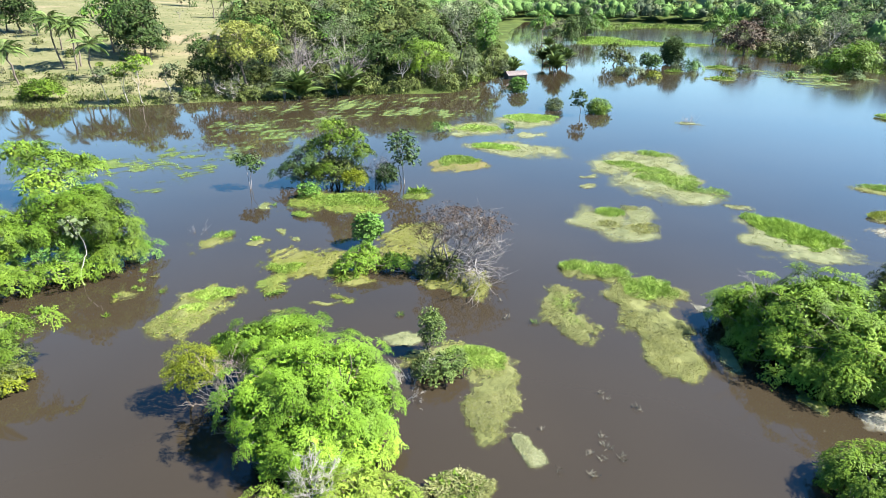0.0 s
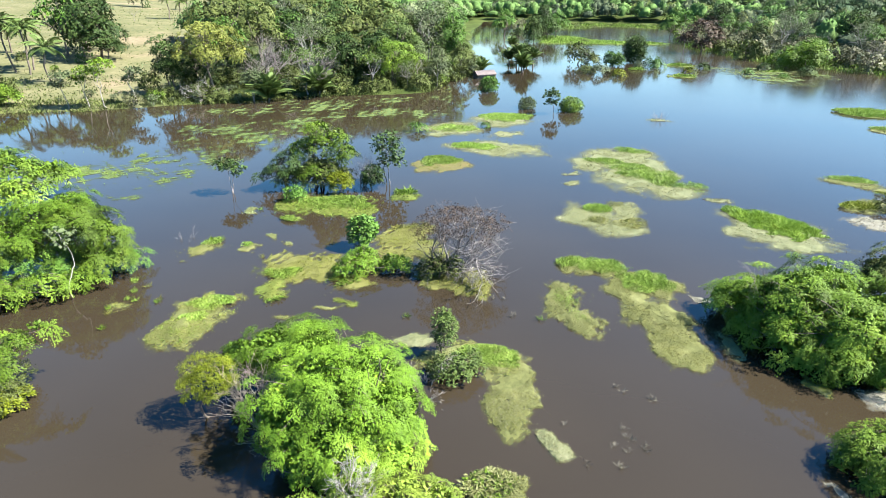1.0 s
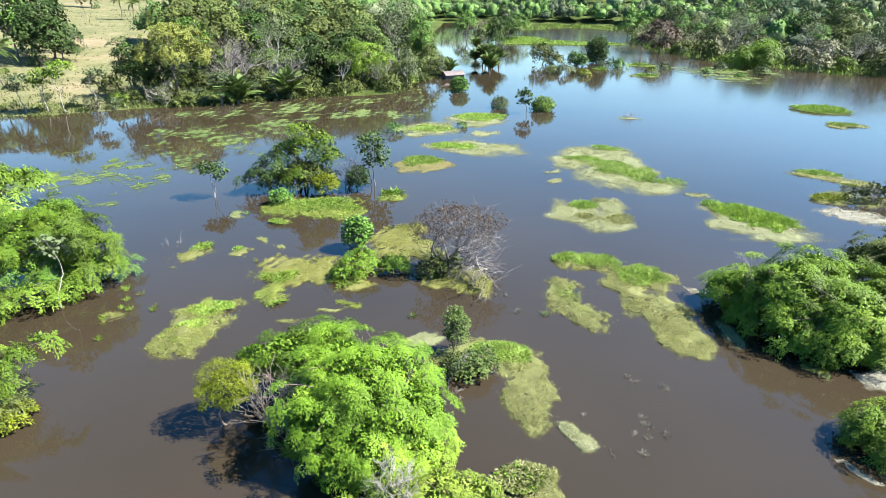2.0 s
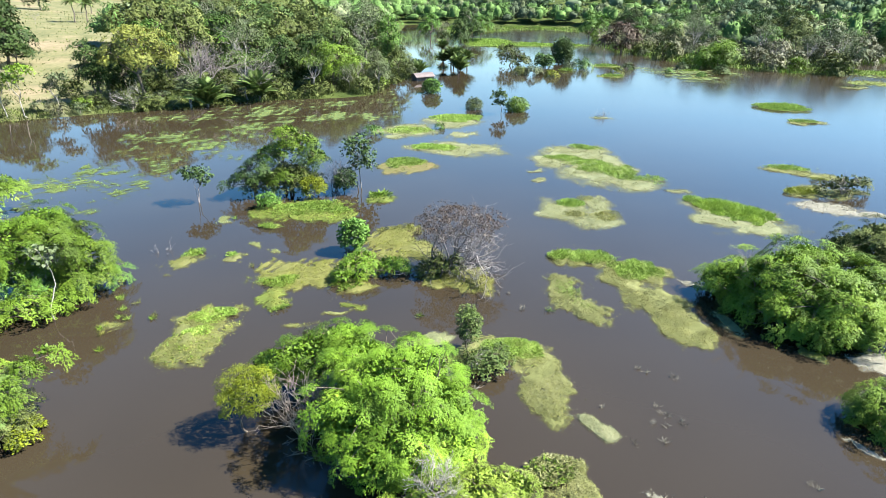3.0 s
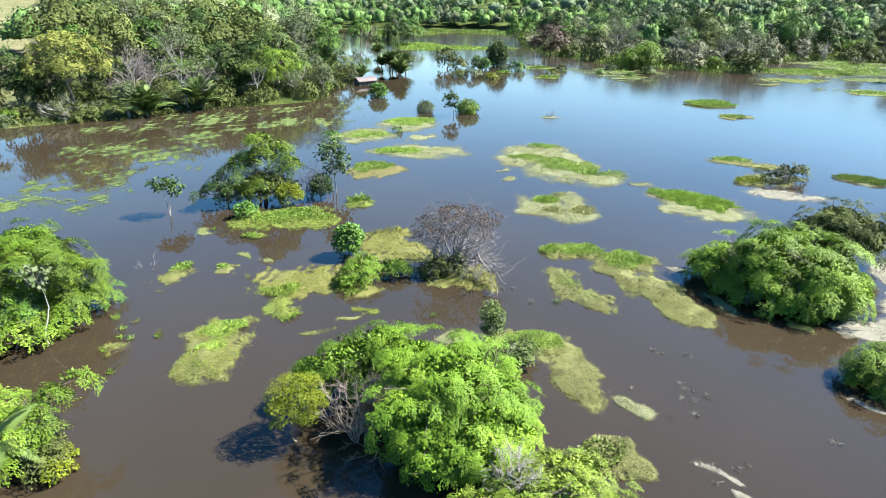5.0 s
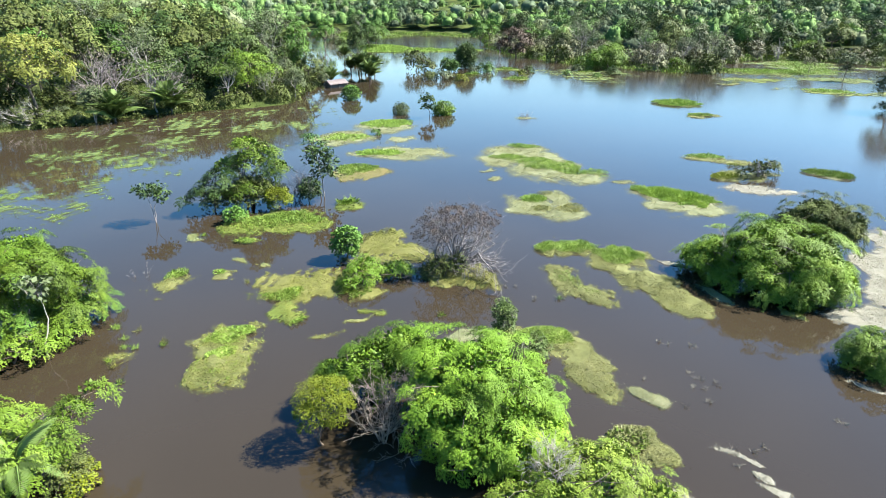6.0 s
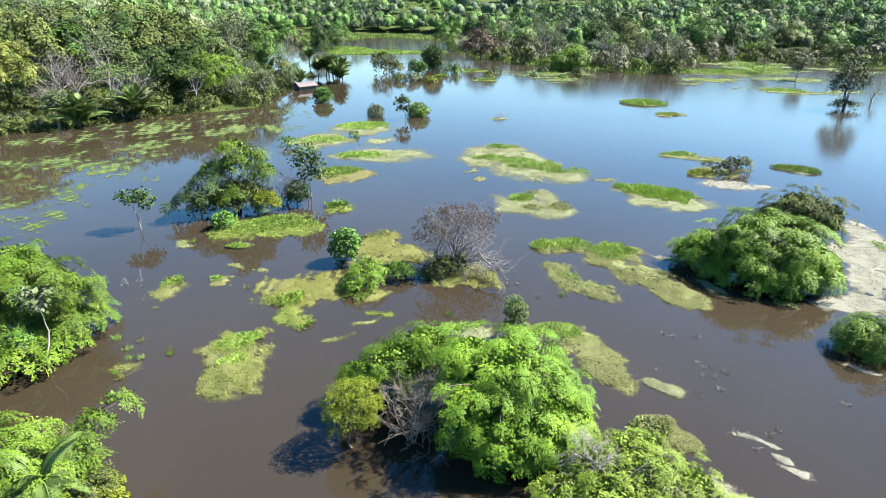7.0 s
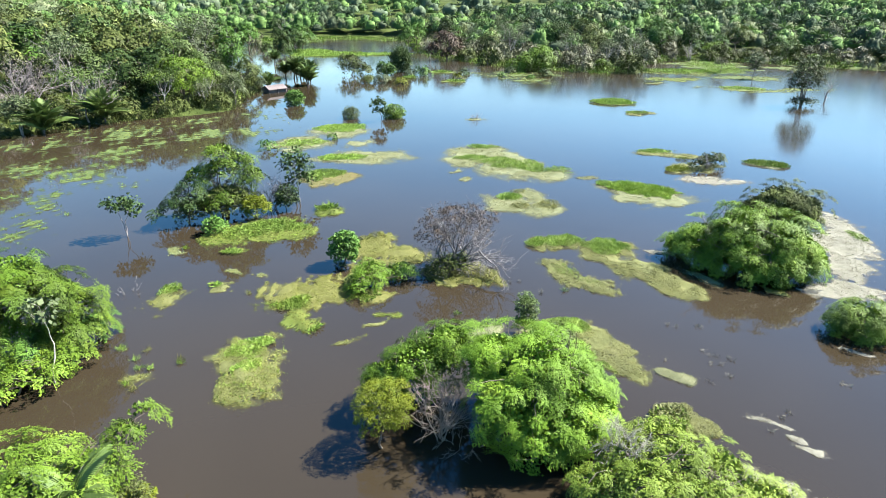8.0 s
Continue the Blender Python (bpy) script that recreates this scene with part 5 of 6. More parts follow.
# ---- palms ----
def frond_mesh(length, mat, pairs=26, width=0.9):
    """One feather leaf that arches out along x and droops at its tip."""
    t = np.linspace(0, 1, 9)
    mid = np.stack([t * length * (1 - 0.18 * t), 0 * t, length * (0.42 * t - 0.62 * t * t)], -1)
    v, q = tube(mid, np.linspace(0.05, 0.012, 9) * (0.6 + length * 0.12), 4)
    k = np.linspace(0.1, 0.99, pairs)
    c = np.stack([np.interp(k, t, mid[:, i]) for i in range(3)], -1)
    pieces = [(v, q)]
    for s in (-1, 1):
        a = np.stack([0.55 + 0 * k, s + 0 * k, -0.25 - 0.3 * k], -1)
        pieces.append(leaves(c, a, np.array((0.0, 0.0, 1.0)) + 0 * c, width * length * 0.26 * np.sin(np.pi * (0.12 + 0.8 * k)), 0.035 * length, 0.0))
    return mesh_of("frond", *joined(pieces), mat)


FRONDS = {L: frond_mesh(L, PALM) for L in (2.4, 3.6, 4.6, 5.4)}


def palm(name, label, at, height, size, n, seed, lean=0.06, wood=BARK, lift=0.0, steep=1.25):
    rng = np.random.default_rng(seed)
    ob = thing(name, at, label, "palm")
    top = np.array((rng.normal() * lean * height, rng.normal() * lean * height, height))
    part("trunk", mesh_of("trunk", *limb(rng, (0, 0, -0.6), top, 0.2, 0.14, 0.06, 8, 8), wood), ob)
    for i in range(n):
        f = part("frond", FRONDS[size], ob)
        tilt = (i / n) * steep - 0.75 - lift * (0.7 if steep < 1 else 1)
        f.matrix_basis = Matrix.LocRotScale(Vector(top), Euler((rng.normal() * 0.2, tilt + rng.normal() * 0.12, i * 2.4 + rng.normal() * 0.2)), Vector((1, 1, 1)) * (0.85 + 0.3 * rng.random()))
    return ob


def on_ground(x, y):
    return (x, y, float(ground_height(x, y)))


palm("stemless_palm", "large stemless palm with arching fronds on the bank", on_ground(-31.0, 113.6), 1.0, 5.4, 46, 1, lift=0.75, steep=1.0)
palm("stemless_palm", "large stemless palm with arching fronds on the bank", on_ground(-22.4, 118.4), 1.0, 5.4, 46, 2, lift=0.75, steep=1.0)
palm("young_palm", "young palm among leafy bushes", (-26.4, 26.2, 0), 1.9, 2.4, 14, 3, lift=0.2)
for k, (x, y, h) in enumerate([(-91, 138, 10.5), (-89, 141, 9.0), (-87, 136, 9.5), (-105, 160, 6.0), (-78, 128, 7.0), (-90.5, 121.5, 7.0), (-97, 244, 7.0), (-94, 247, 6.0), (-82, 262, 6.5)]):
    palm("palm", "pasture palm with a drooping feathery crown", on_ground(x, y), h, 4.6 if k < 6 else 3.6, 18, 10 + k)
for k, (x, y, h, n) in enumerate([(22.0, 160.5, 3.4, 40), (22.8, 161.0, 1.4, 40), (24.4, 163.0, 3.0, 40), (25.0, 162.4, 1.2, 40), (26.4, 161.5, 2.2, 36), (20.4, 162.5, 1.8, 36), (21.4, 147.4, 2.8, 40), (21.8, 147.8, 1.2, 36), (25.0, 191.0, 2.6, 36), (11.4, 144.6, 1.2, 30)]):
    palm("palm", "bushy upright palm standing in the flood water", (x, y, 0), h * 0.7, 3.6 if h > 1 else 2.4, n, 30 + k, lift=1.0, steep=0.8)


# ---- flooded hut ----
def box(x0, x1, y0, y1, z0, z1):
    v = [(x, y, z) for x in (x0, x1) for y in (y0, y1) for z in (z0, z1)]
    return np.array(v, float), np.array([(0, 1, 3, 2), (4, 6, 7, 5), (0, 4, 5, 1), (2, 3, 7, 6), (0, 2, 6, 4), (1, 5, 7, 3)])


def hut():
    ob = thing("hut", (11.7, 140.6, -0.3), "flooded wooden hut with a pale metal roof", "hut")
    ob.rotation_euler = (0, 0, radians(20))
    ob.scale = (0.82, 0.82, 0.82)
    for s in (-1, 1):
        n = 40
        u = np.linspace(-3.0, 3.0, n)
        wv = 0.03 * np.sin(np.arange(n) * np.pi / 2)
        v = np.concatenate([np.stack([u, 0 * u + s * y, z + wv], -1) for y, z in ((0.0, 2.35), (1.9, 1.35), (1.9, 1.31), (0.0, 2.31))])
        q = [(r * n + i, r * n + i + 1, (r + 1) % 4 * n + i + 1, (r + 1) % 4 * n + i) for r in range(4) for i in range(n - 1)]
        part("roof_sheet", mesh_of("roof_sheet", v, q, ROOF), ob)
    for x in (-2.7, 0, 2.7):
        for y in (-1.5, 1.5):
            part("post", mesh_of("post", *box(x - 0.08, x + 0.08, y - 0.08, y + 0.08, -1.2, 1.55), TIMBER), ob)
    for side in (-1, 1):
        wall = part("wall", mesh_of("wall", *box(-2.66, 2.66, side * 1.37 - 0.02, side * 1.37 + 0.02, 0.9, 1.0), TIMBER), ob)
        for i in range(20):
            x = -2.6 + i * 0.27
            part("plank", mesh_of("plank", *box(x, x + 0.25, side * 1.405 - 0.014, side * 1.405 + 0.014, -0.8, 1.42 + 0.05 * ((i * 7) % 3)), TIMBER), wall)
    for end in (-1, 1):
        wall = part("wall", mesh_of("wall", *box(end * 2.6 - 0.02, end * 2.6 + 0.02, -1.33, 1.33, 0.9, 1.0), TIMBER), ob)
        for i in range(10):
            y = -1.35 + i * 0.27
            part("plank", mesh_of("plank", *box(end * 2.64 - 0.014, end * 2.64 + 0.014, y, y + 0.25, -0.8, 1.5 + 0.3 * (1 - abs(y) / 1.4)), TIMBER), wall)


hut()

# ---- grasses at the water's edge ----
def bank_grass(name, label, x0, x1, y0, y1, inner_d, outer_d, n, length, width, mat, seed):
    r = np.random.default_rng(seed)
    x, y = x0 + r.random(n * 14) * (x1 - x0), y0 + r.random(n * 14) * (y1 - y0)
    d = shore_distance(x, y)
    ok = (d > inner_d) & (d < outer_d) & (waves(x, y, 2.5, seed) > -0.35)
    x, y = x[ok][:n], y[ok][:n]
    p = np.stack([x, y, np.maximum(ground_height(x, y), 0) - 0.03], -1)
    a = r.normal(size=p.shape) * 0.7
    a[:, 2] = 1
    s = length * (0.4 + 0.9 * r.random(len(p)))
    tagged(new(name, mesh_of(name, *leaves(p, a, r.normal(size=p.shape), s, width, 0.05), mat)), label, "grass", kind="stuff")


bank_grass("bank_grass", "rank grass and weeds along the near bank", -110, 16, 98, 165, -1.2, 7, 9000, 0.7, 0.16, OLIVE, 401)
bank_grass("bank_grass", "olive grass scattered over the pasture edge", -110, 16, 98, 165, -0.3, 30, 9000, 0.45, 0.16, OLIVE, 402)
bank_grass("pasture_tussocks", "olive tussocks dotted over the pasture", -150, -44, 104, 300, 3, 180, 4000, 0.45, 0.3, OLIVE, 405)
bank_grass("marsh_grass", "bright green marsh grass on the far bank", 30, 230, 110, 320, -1.5, 12, 9000, 0.9, 0.3, GRASS, 403)
bank_grass("marsh_grass", "olive marsh grass on the far bank", 30, 230, 110, 320, -1.0, 18, 7000, 0.9, 0.3, OLIVE, 404)


def tuft(x, y, n, size, mat, seed, label):
    """A single water plant: a few narrow leaves from one root."""
    r = np.random.default_rng(seed)
    ob = thing("water_plant", (x, y, 0), label, "plant", "plants dotted over the water")
    p = r.normal(size=(n, 3)) * (size * 0.35, size * 0.35, 0)
    a = r.normal(size=(n, 3)) * 0.9
    a[:, 2] = 0.5 + 0.7 * r.random(n)
    L = size * (0.5 + 0.8 * r.random(n))
    part("stalk_leaves", mesh_of("stalk_leaves", *leaves(p, a, r.normal(size=(n, 3)) + (0, 0, 1), L, L * 0.1, 0.05), mat), ob, "", "stuff")


DRY = [(2.8, 36.4), (2.1, 36.6), (3.2, 34.2), (-4.0, 34.1), (6.2, 21.9), (7.2, 22.3), (7.7, 21.8), (6.1, 20.5), (4.6, 20.7), (4.1, 23.5), (7.9, 25.9), (9.2, 25.3), (7.0, 23.1), (6.7, 21.6), (7.6, 21.6), (5.3, 16.8), (4.5, 17.2), (6.0, 16.9), (11.1, 17.0), (3.0, 34.0), (7.6, 26.4), (9.3, 25.1), (7.0, 22.5), (6.1, 20.6), (11.1, 16.7), (3.8, 16.4)]
LEAFY = [(4.8, 33.5), (-23.8, 35.5), (-23.3, 33.6), (-24.1, 40.2), (-22.8, 39.4), (-21.2, 37.0), (-22.8, 37.2), (-25.8, 41.9), (-24.1, 40.5), (-23.5, 38.6), (-21.2, 37.4), (-24.1, 36.2), (-23.4, 37.5), (-17.6, 31.4), (-3.9, 34.3), (-17.6, 31.7), (-15.7, 44.1), (-18.4, 55.1), (-27.3, 69.6)]
for k, (x, y) in enumerate(DRY):
    tuft(x, y, 16, 0.24, STRAW, 500 + k, "tuft of dry pale stalks in the water")
for k, (x, y) in enumerate(LEAFY):
    tuft(x, y, 40, 0.3, (GRASS, WEED, FRESH)[k % 3], 600 + k, "small green water plant floating by itself")

# ---- woods on the banks ----
rng = np.random.default_rng(77)


def kind_of_tree(name, label, h, w, mat, seed, pads=34, pad_r=1.15, leaf=(0.36, 0.27), wood=BARK, n=4, skirt=0.0, inner=0.8):
    """A tree of the banks: one broad head and smaller lobes round it, in rounded masses of leaves."""
    r = np.random.default_rng(seed)
    lobes = [(0, 0, h * 0.7, w * 0.7, w * 0.64, h * 0.28)]
    for k in range(n):
        a = k * 6.283 / n + r.random()
        lobes.append((math.cos(a) * w * 0.58, math.sin(a) * w * 0.58, h * (0.42 + 0.22 * r.random()), w * 0.46, w * 0.46, h * 0.2))
    if skirt:
        lobes.append((0, 0, h * 0.26, w * skirt, w * skirt, h * 0.24))
    return tree(name, label, (0, 0, 0), lobes, leaf, mat, trunk=0.018 * h + 0.05, wood=wood, seed=seed, inner=inner, twigs=1, pads=pads, pad_r=pad_r, low=-0.55, group="woods on the bank")


def thin_tree(label, h, w, mat, seed, wood, per=7, spread=0.5, depth=4):
    """A tree of grey limbs and twigs with a thin veil of leaves."""
    r = np.random.default_rng(seed)
    ob = thing("tree", (0, 0, 0), label, "tree", "woods on the bank")
    out = [limb(r, (0, 0, -0.5), (0.1, 0.1, h * 0.36), 0.16, 0.11, 0.1)]
    for k in range(4):
        a = k * 1.57 + r.random()
        branching(r, (0.1, 0.1, h * (0.28 + 0.02 * k)), unit(np.array([[math.cos(a) * spread, math.sin(a) * spread, 0.75]]))[0], h * 0.3, 0.1, depth, out, 0.1, 0.6, 2)
    part("trunk", mesh_of("trunk", *joined(out), wood), ob)
    p, way, up, _ = crown_points(r, [(0, 0, h * 0.74, w * 0.9, w * 0.9, h * 0.25)], 1.1, 0.6, per, -0.3, 0.5)
    part("crown", mesh_of("crown", *leaves(p, way, up, 0.34, 0.2), mat), ob)
    return ob


KINDS = [kind_of_tree("tree", "dark green broad-leaved tree of the bank woods", 11, 4.8, DARK, 201, 37),
         kind_of_tree("tree", "rounded olive-green tree of the bank woods", 12, 5.2, OLIVE, 202, 37),
         kind_of_tree("tree", "green tree of the bank woods", 10, 4.4, GREEN, 203, 36),
         kind_of_tree("tree", "dense dark tree leafy down to the ground", 10.5, 4.4, DARK, 204, 40, skirt=0.75),
         kind_of_tree("tree", "moss-green domed tree of the bank woods", 12, 5.4, MOSSY, 205, 38),
         kind_of_tree("tree", "grey-green tree with pale stems", 11, 4.6, GREY, 206, 34, 1.0, wood=BARK_PALE)]
NEAR = [kind_of_tree("tree", "dense dark tree leafy down to the ground", 10.5, 4.4, DARK, 231, 60, 0.95, (0.27, 0.2), skirt=0.75),
        kind_of_tree("tree", "moss-green domed tree of the bank woods", 12, 5.4, MOSSY, 232, 64, 1.0, (0.27, 0.2)),
        kind_of_tree("tree", "grey-green tree with pale stems", 11, 4.6, GREY, 233, 50, 0.9, (0.26, 0.17), BARK_PALE)]
THIN = [thin_tree("thin grey tree with a veil of small leaves", 11, 4.4, GREY, 215, BARK_PALE, 9),
        thin_tree("flat-topped grey tree with bare limbs and sparse leaves", 8, 4.8, MOSSY, 216, BARK_PALE, 8, 0.9),
        thin_tree("grey leafless tree with a wide fan of twigs", 11, 4.8, DUSTY, 217, BARK_GREY, 1, 0.6)]
SHRUBS = [kind_of_tree("bush", "grey-brown bush on the far bank", 4.4, 3.2, DUSTY, 211, 15, 0.82, (0.36, 0.26), BARK_GREY, 3, 0.8),
          kind_of_tree("bush", "olive bush on the far bank", 4.0, 3.0, OLIVE, 212, 15, 0.82, (0.36, 0.26), BARK, 3, 0.8),
          kind_of_tree("bush", "fresh green bush on the far bank", 3.6, 3.0, FRESH, 213, 15, 0.82, (0.36, 0.26), BARK, 3, 0.8),
          kind_of_tree("bush", "grey-green bush on the far bank", 4.2, 3.2, GREY, 214, 15, 0.82, (0.36, 0.26), BARK_GREY, 3, 0.8)]
used = set()


def plant(kinds, weights, x, y, size):
    k = rng.choice(len(kinds), p=np.array(weights) / sum(weights))
    ob = kinds[k]
    m = Matrix.LocRotScale(Vector(on_ground(x, y)), Euler((0, 0, rng.random() * 6.28)), Vector((size, size, size * (0.9 + 0.25 * rng.random()))))
    if ob.name in used:
        copy_thing(ob, m)
    else:
        used.add(ob.name)
        ob.matrix_basis = m


def scatter(n, x0, x1, y0, y1, keep, gap):
    done = []
    for _ in range(n * 30):
        x, y = x0 + rng.random() * (x1 - x0), y0 + rng.random() * (y1 - y0)
        if len(done) < n and keep(x, y, float(shore_distance(x, y))) and all((x - a) ** 2 + (y - b) ** 2 > gap * gap for a, b in done):
            done.append((x, y))
    return done


# front row of the near bank's woods, tree by tree: place, height, kind
FRONT = [(-18.6, 129, 11.3, NEAR[0]), (-13.0, 130.5, 10.6, NEAR[0]), (-7.5, 140, 13.8, NEAR[1]), (-26.8, 136, 12.0, THIN[0]), (-24.6, 119.5, 8.3, THIN[1]), (-0.8, 152, 15.6, THIN[0]), (-18.7, 150, 14.4, KINDS[1]),
         (-24.8, 146, 13.2, KINDS[4]), (-32.7, 160, 12.9, KINDS[1]), (-12.8, 156, 14.0, KINDS[1]), (-33.5, 149, 11.3, KINDS[2]), (-35.5, 134, 10.8, THIN[2]), (-31.5, 126, 11.2, THIN[2]), (-26.6, 145, 10.4, THIN[2]), (-38.5, 128, 8.6, KINDS[0]), (-46.5, 124, 10.0, NEAR[0]),
         (-50.0, 119, 11.0, KINDS[0]), (-22.4, 128, 8.5, KINDS[0]), (-3.4, 130, 7.6, THIN[0]), (0.6, 127.5, 6.2, NEAR[2]), (2.6, 138, 6.8, NEAR[2]), (9.3, 142.5, 6.2, NEAR[2]), (7.0, 147, 5.6, KINDS[1]), (1.6, 146, 9.8, NEAR[2]), (-42.5, 136, 10.5, KINDS[0]), (-5.6, 124.0, 5.6, THIN[0]), (-12.2, 123.5, 5.8, THIN[1]), (-28.4, 118.6, 5.0, NEAR[2]),
         (-46.0, 141, 9.5, KINDS[2]), (-39.5, 146, 11.5, KINDS[1]), (-50.5, 133, 8.5, KINDS[0]), (-6.0, 149, 13.0, KINDS[0])]
HEIGHT = {KINDS[0]: 11, KINDS[1]: 12, KINDS[2]: 10, KINDS[3]: 10.5, KINDS[4]: 12, KINDS[5]: 11, NEAR[0]: 10.5, NEAR[1]: 12, NEAR[2]: 11, THIN[0]: 11.5, THIN[1]: 8, THIN[2]: 11.5}


def set_out(ob, x, y, h):
    k = h / HEIGHT[ob]
    plant([ob], [1], x, y, k)


for x, y, h, ob in FRONT:
    set_out(ob, x, y, h)
# the woods behind them
for x, y in scatter(52, -66, 18, 148, 232, lambda x, y, d: d > 8 and x > -45 - 0.2 * (y - 112) and x < 14, 6.0):
    plant([*KINDS, THIN[0]], (3.0, 3.4, 1.6, 1.6, 3.0, 1.4, 1.2), x, y, 0.85 + 0.4 * rng.random())
# undergrowth along the near bank
for x, y in scatter(62, -54, 14, 110, 165, lambda x, y, d: -0.8 < d < 5, 2.0):
    plant(SHRUBS, (0.0, 2.4, 0.5, 2.2), x, y, 0.4 + 0.5 * rng.random())
# thicket under the woods
for x, y in scatter(36, -50, 12, 114, 150, lambda x, y, d: 4 < d < 18, 4.0):
    plant(SHRUBS, (0.0, 3.0, 0.4, 1.6), x, y, 0.6 + 0.5 * rng.random())
# shrubs over the pasture and its bank
for x, y in scatter(34, -118, -50, 102, 190, lambda x, y, d: d > -0.5 and (d < 14 or rng.random() < 0.25), 3.5):
    plant(SHRUBS, (0.6, 2.4, 0.8, 1.6), x, y, 0.4 + 0.5 * rng.random())
# trees dotted over the pasture
for x, y, h, ob in [(-84, 154, 14.5, KINDS[0]), (-79.5, 152, 13.0, KINDS[3]), (-89.5, 157, 11.5, KINDS[2]), (-76.5, 150, 10.0, KINDS[0]), (-87, 163, 13.5, KINDS[3]), (-93, 166, 9.0, KINDS[2]), (-144, 195, 16, KINDS[0]), (-136, 190, 13, KINDS[3]), (-127, 184, 11, KINDS[0]), (-150, 185, 14, KINDS[3]), (-71, 239, 12, KINDS[0]), (-66, 243, 11, KINDS[3]), (-76, 247, 10, THIN[0]),
                    (-58, 186, 11, KINDS[0]), (-55, 176, 10, KINDS[1]), (-60, 205, 11, KINDS[3]), (-104, 230, 5, THIN[2]), (-69, 128, 5.5, THIN[2]), (-82, 290, 13, KINDS[0]), (-70, 285, 12, KINDS[1]), (-110, 300, 13, KINDS[0]), (-130, 300, 12, KINDS[3]), (-62, 270, 12, KINDS[1]), (-56, 255, 11, KINDS[0]), (-145, 262, 12, KINDS[0])]:
    set_out(ob, x, y, h)
# trees that stand in or beside the far channel
for x, y, h, ob in [(44.5, 234, 13.5, KINDS[0]), (38, 228, 8.0, KINDS[3]), (34, 236, 9.0, KINDS[0]), (49, 241, 10, KINDS[2]), (30.0, 246, 9.5, KINDS[2]), (90, 232, 9.0, KINDS[2]), (96, 236, 8.0, KINDS[2]), (117, 200, 11.5, THIN[2]), (112, 196, 9.5, THIN[0]), (80.5, 196, 11.0, THIN[2]), (101, 190, 8.0, KINDS[1]), (107, 178, 7.5, THIN[0]),
                    (109, 150, 8.5, THIN[2]), (113, 143, 8.0, THIN[0]), (105, 144, 7.0, THIN[2]), (119, 139, 8.5, THIN[0]), (121, 147, 9.5, KINDS[5]), (111, 158, 9.0, THIN[0]), (118, 133.5, 6.5, KINDS[5]), (127, 153, 9.0, THIN[2]), (163, 168, 9.5, KINDS[2]), (104, 163, 8.5, THIN[2]), (98, 172, 8.5, THIN[0])]:
    set_out(ob, x, y, h)
# scrub along the far bank
for x, y in scatter(120, 30, 230, 100, 330, lambda x, y, d: -1.5 < d < 26 and x + y < 330 and math.hypot(x - 90, y - 147) > 9, 4.2):
    plant(SHRUBS, (4.2, 2.4, 0.9, 1.8), x, y, 0.9 + 0.8 * rng.random())
for x, y in scatter(60, 30, 240, 130, 350, lambda x, y, d: 12 < d < 60 and x > 34 and x + y < 370, 5.6):
    plant([*KINDS, THIN[0], THIN[2]], (3.0, 2.0, 2.4, 2.0, 1.6, 1.6, 1.6, 1.6), x, y, 0.55 + 0.35 * rng.random())


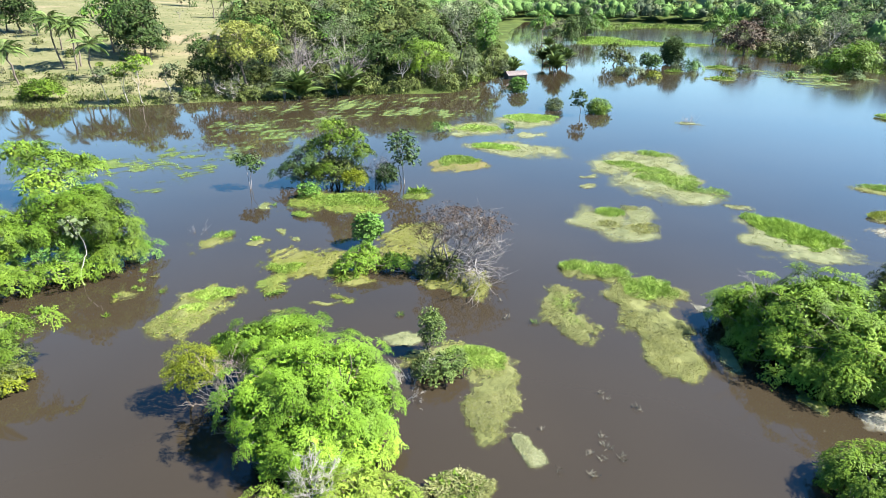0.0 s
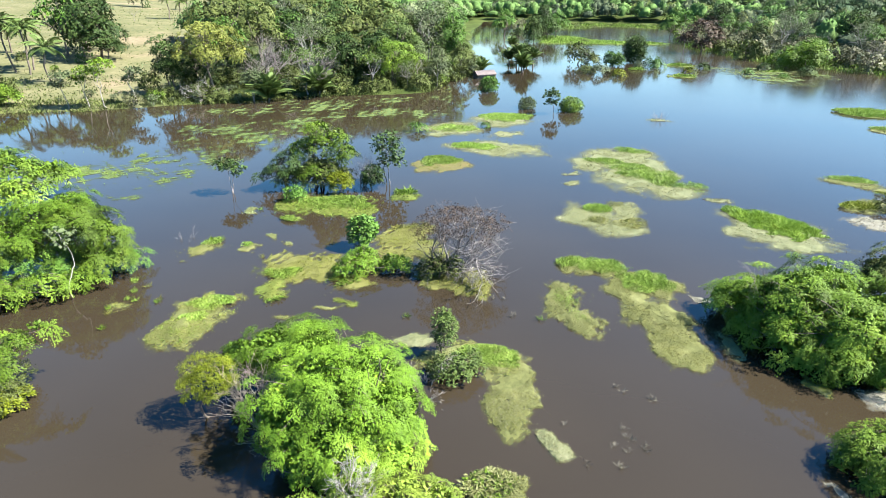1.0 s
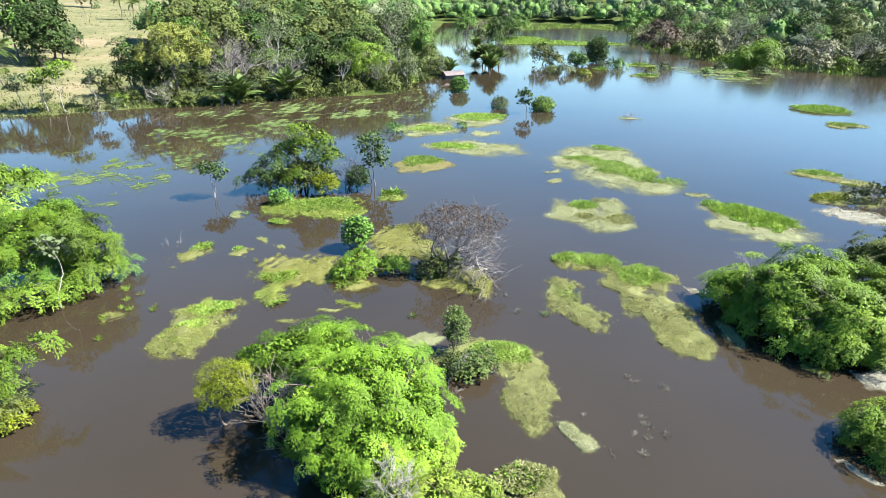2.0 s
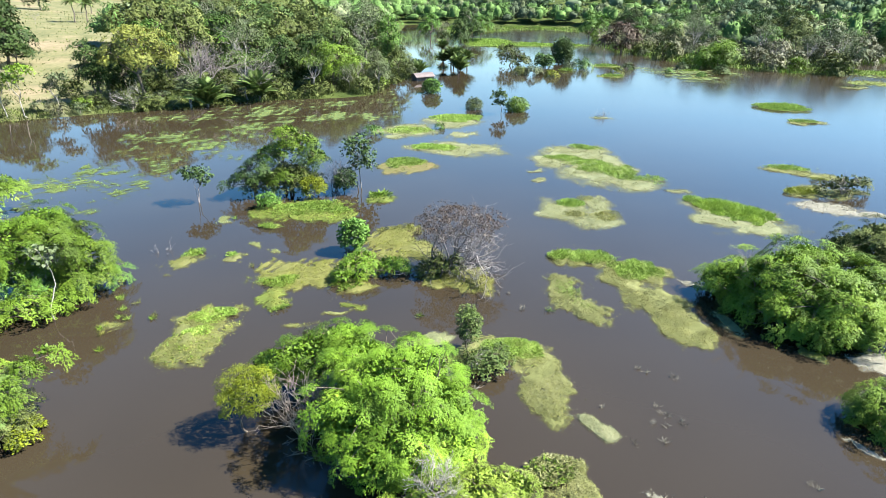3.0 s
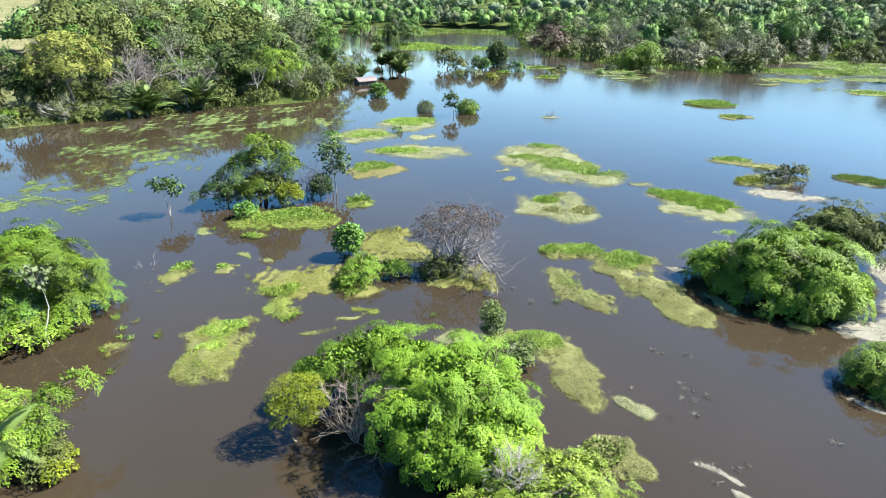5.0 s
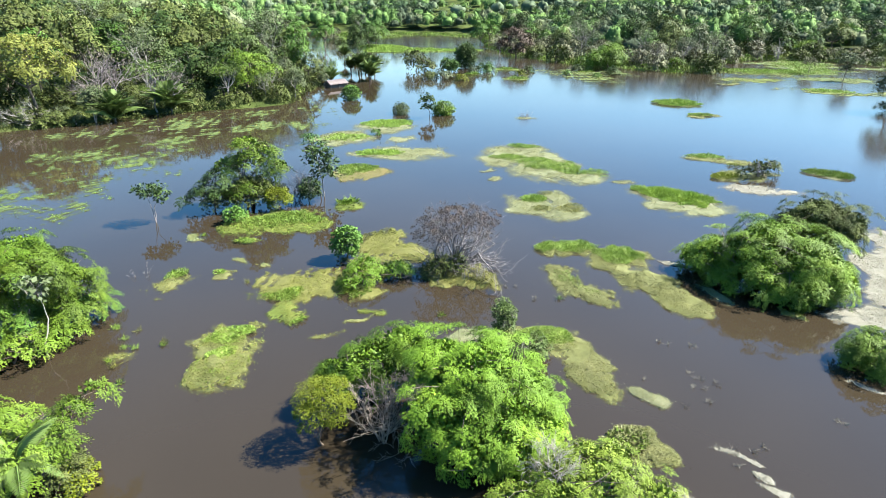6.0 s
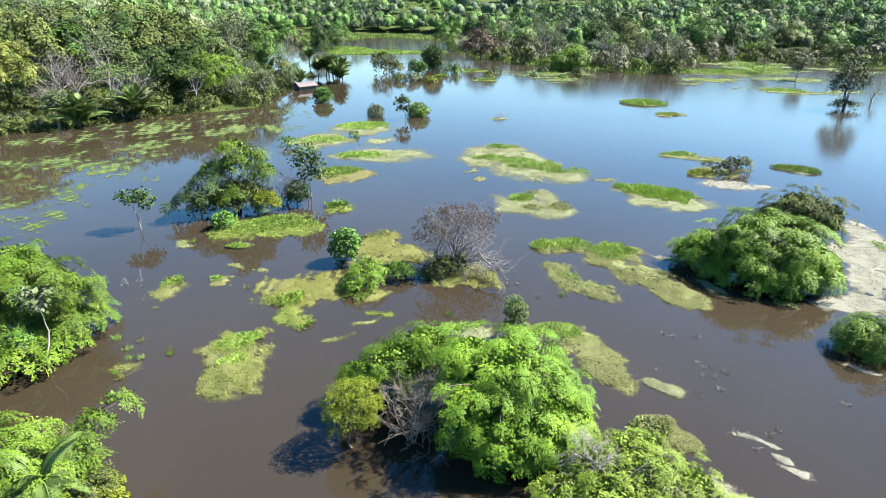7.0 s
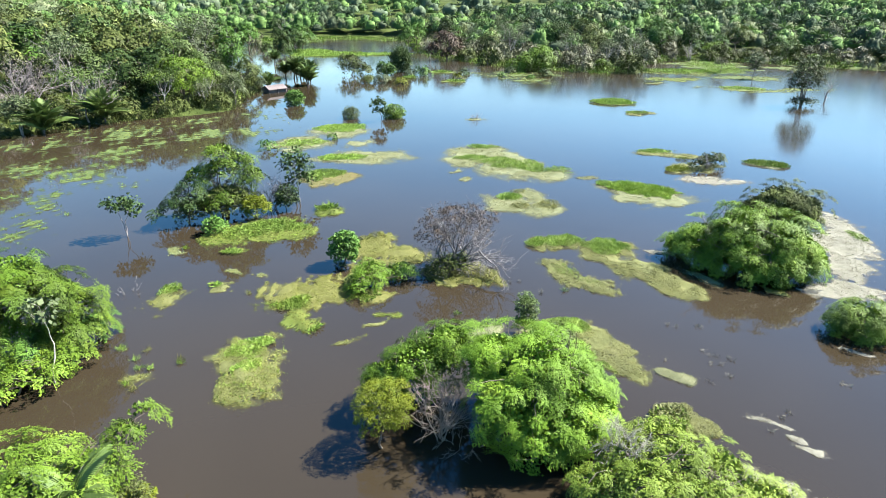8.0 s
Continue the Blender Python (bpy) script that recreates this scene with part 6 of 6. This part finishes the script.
def far_woods(name, label, count, x0, x1, y0, y1, keep, mat, per, palms, size, seed, fine=1.0):
    """Woods too far off to count: low crowns of leaf clumps, and palm heads."""
    r = np.random.default_rng(seed)
    x, y = x0 + r.random(count * 6) * (x1 - x0), y0 + r.random(count * 6) * (y1 - y0)
    ok = keep(x, y, shore_distance(x, y))
    x, y = x[ok][:count], y[ok][:count]
    z = ground_height(x, y)
    n = len(x)
    h, w = size * (0.6 + 0.7 * r.random(n)), size * (0.38 + 0.25 * r.random(n))
    c = np.repeat(np.stack([x, y, z + h * 0.55], -1), per, 0)
    d = ball(r, n * per)
    d[:, 2] = np.abs(d[:, 2]) * 1.1 - 0.35
    is_palm = np.repeat(r.random(n) < palms, per)
    p = c + d * np.stack([np.repeat(w, per), np.repeat(w, per), np.repeat(h * 0.5, per)], -1) * (0.88 + 0.16 * r.random((n * per, 1)))
    p = np.where(is_palm[:, None], c + (0, 0, 2.0), p)
    a = np.where(is_palm[:, None], d * (1, 1, 0.7) + (0, 0, 0.25), d * (0.5, 0.5, 0) - (0, 0, 0.3) + r.normal(size=d.shape) * 0.5)
    L = np.where(is_palm, 2.7, 1.05 * fine) * size / 8 * (0.7 + 0.6 * r.random(n * per))
    W = np.where(is_palm, 0.32, 0.6 * fine) * size / 8
    keep_leaf = ~is_palm | (r.random(n * per) < 0.45)
    pieces = [leaves(p[keep_leaf], a[keep_leaf], (r.normal(size=p.shape) * 0.12 + d + (0, 0, 0.4))[keep_leaf], L[keep_leaf], W[keep_leaf])]
    # the dense, jagged heart of each crown
    heart = np.nonzero(~is_palm[::per])[0]
    rings, turns = (7, 12) if fine < 0.5 else (5, 9)
    i, j = np.meshgrid(np.arange(rings), np.arange(turns), indexing="ij")
    k = (j + 1) % turns
    quads = np.stack([i * turns + j, i * turns + k, (i + 1) * turns + k, (i + 1) * turns + j], -1).reshape(-1, 4)
    lat, lon = np.meshgrid(np.linspace(-0.45, 1.5, rings + 1), np.arange(turns) * 6.283 / turns, indexing="ij")
    ball_v = np.stack([np.cos(lat) * np.cos(lon), np.cos(lat) * np.sin(lon), np.sin(lat)], -1).reshape(1, -1, 3)
    lump = 0.5 + 0.55 * r.random((len(heart), ball_v.shape[1], 1))
    hv = np.stack([x, y, z + h * 0.5], -1)[heart][:, None] + ball_v * lump * 0.8 * np.stack([w, w, h * 0.5], -1)[heart][:, None]
    hq = quads[None] + (np.arange(len(heart)) * ball_v.shape[1])[:, None, None]
    if len(heart):
        pieces.append((hv.reshape(-1, 3), hq.reshape(-1, 4)))
    tagged(new(name, mesh_of(name, *joined(pieces), mat)), label, "woods", kind="stuff")


def east(x, y, d):
    return (d > 24) & (x > 20) & (np.hypot(x, y) < np.where(x < 110, 420, 340)) & (x < 100 + y * 2.5)


def west(x, y, d):
    return (d > 10) & (x < 40) & (x > -62 - 0.1 * (y - 112)) & (y > 178) & (y < 400)


far_woods("far_woods", "mixed green woods covering the far slope", 620, 20, 340, 30, 420, east, FAR_GREEN, 100, 0.12, 8.5, 301, 0.85)
far_woods("palm_woods", "dark palms crowding the far hillside", 680, 60, 340, 30, 420, lambda x, y, d: east(x, y, d) & (d > 45), FAR_PALM, 100, 0.65, 8.5, 302)
far_woods("far_woods", "green woods beyond the channel", 520, -60, 170, 330, 560, lambda x, y, d: d > 6, FAR_GREEN, 70, 0.2, 9.0, 306, 0.9)
far_woods("far_woods", "hazy woods on the highest slopes", 900, -200, 480, 150, 860, lambda x, y, d: (d > 40) & (np.hypot(x, y) > 325) & (x > -120 - 0.1 * y) & ((x > 20) | (y > 400)), FAR_GREY, 44, 0.0, 12.0, 308, 0.95)
far_woods("far_woods", "pale grey-green woods on the far slope", 260, 20, 340, 30, 420, east, FAR_GREY, 100, 0.1, 8.0, 307, 0.85)
far_woods("far_woods", "dusky olive woods on the far slope", 400, 20, 340, 30, 420, east, FAR_OLIVE, 100, 0.1, 8.0, 303, 0.85)
far_woods("far_woods", "grey-green woods behind the near bank", 150, -90, 30, 178, 400, west, FAR_OLIVE, 320, 0.0, 11.0, 304, 0.45)
far_woods("far_woods", "dark green woods behind the near bank", 170, -90, 30, 178, 400, west, FAR_GREEN, 320, 0.0, 11.0, 305, 0.45)
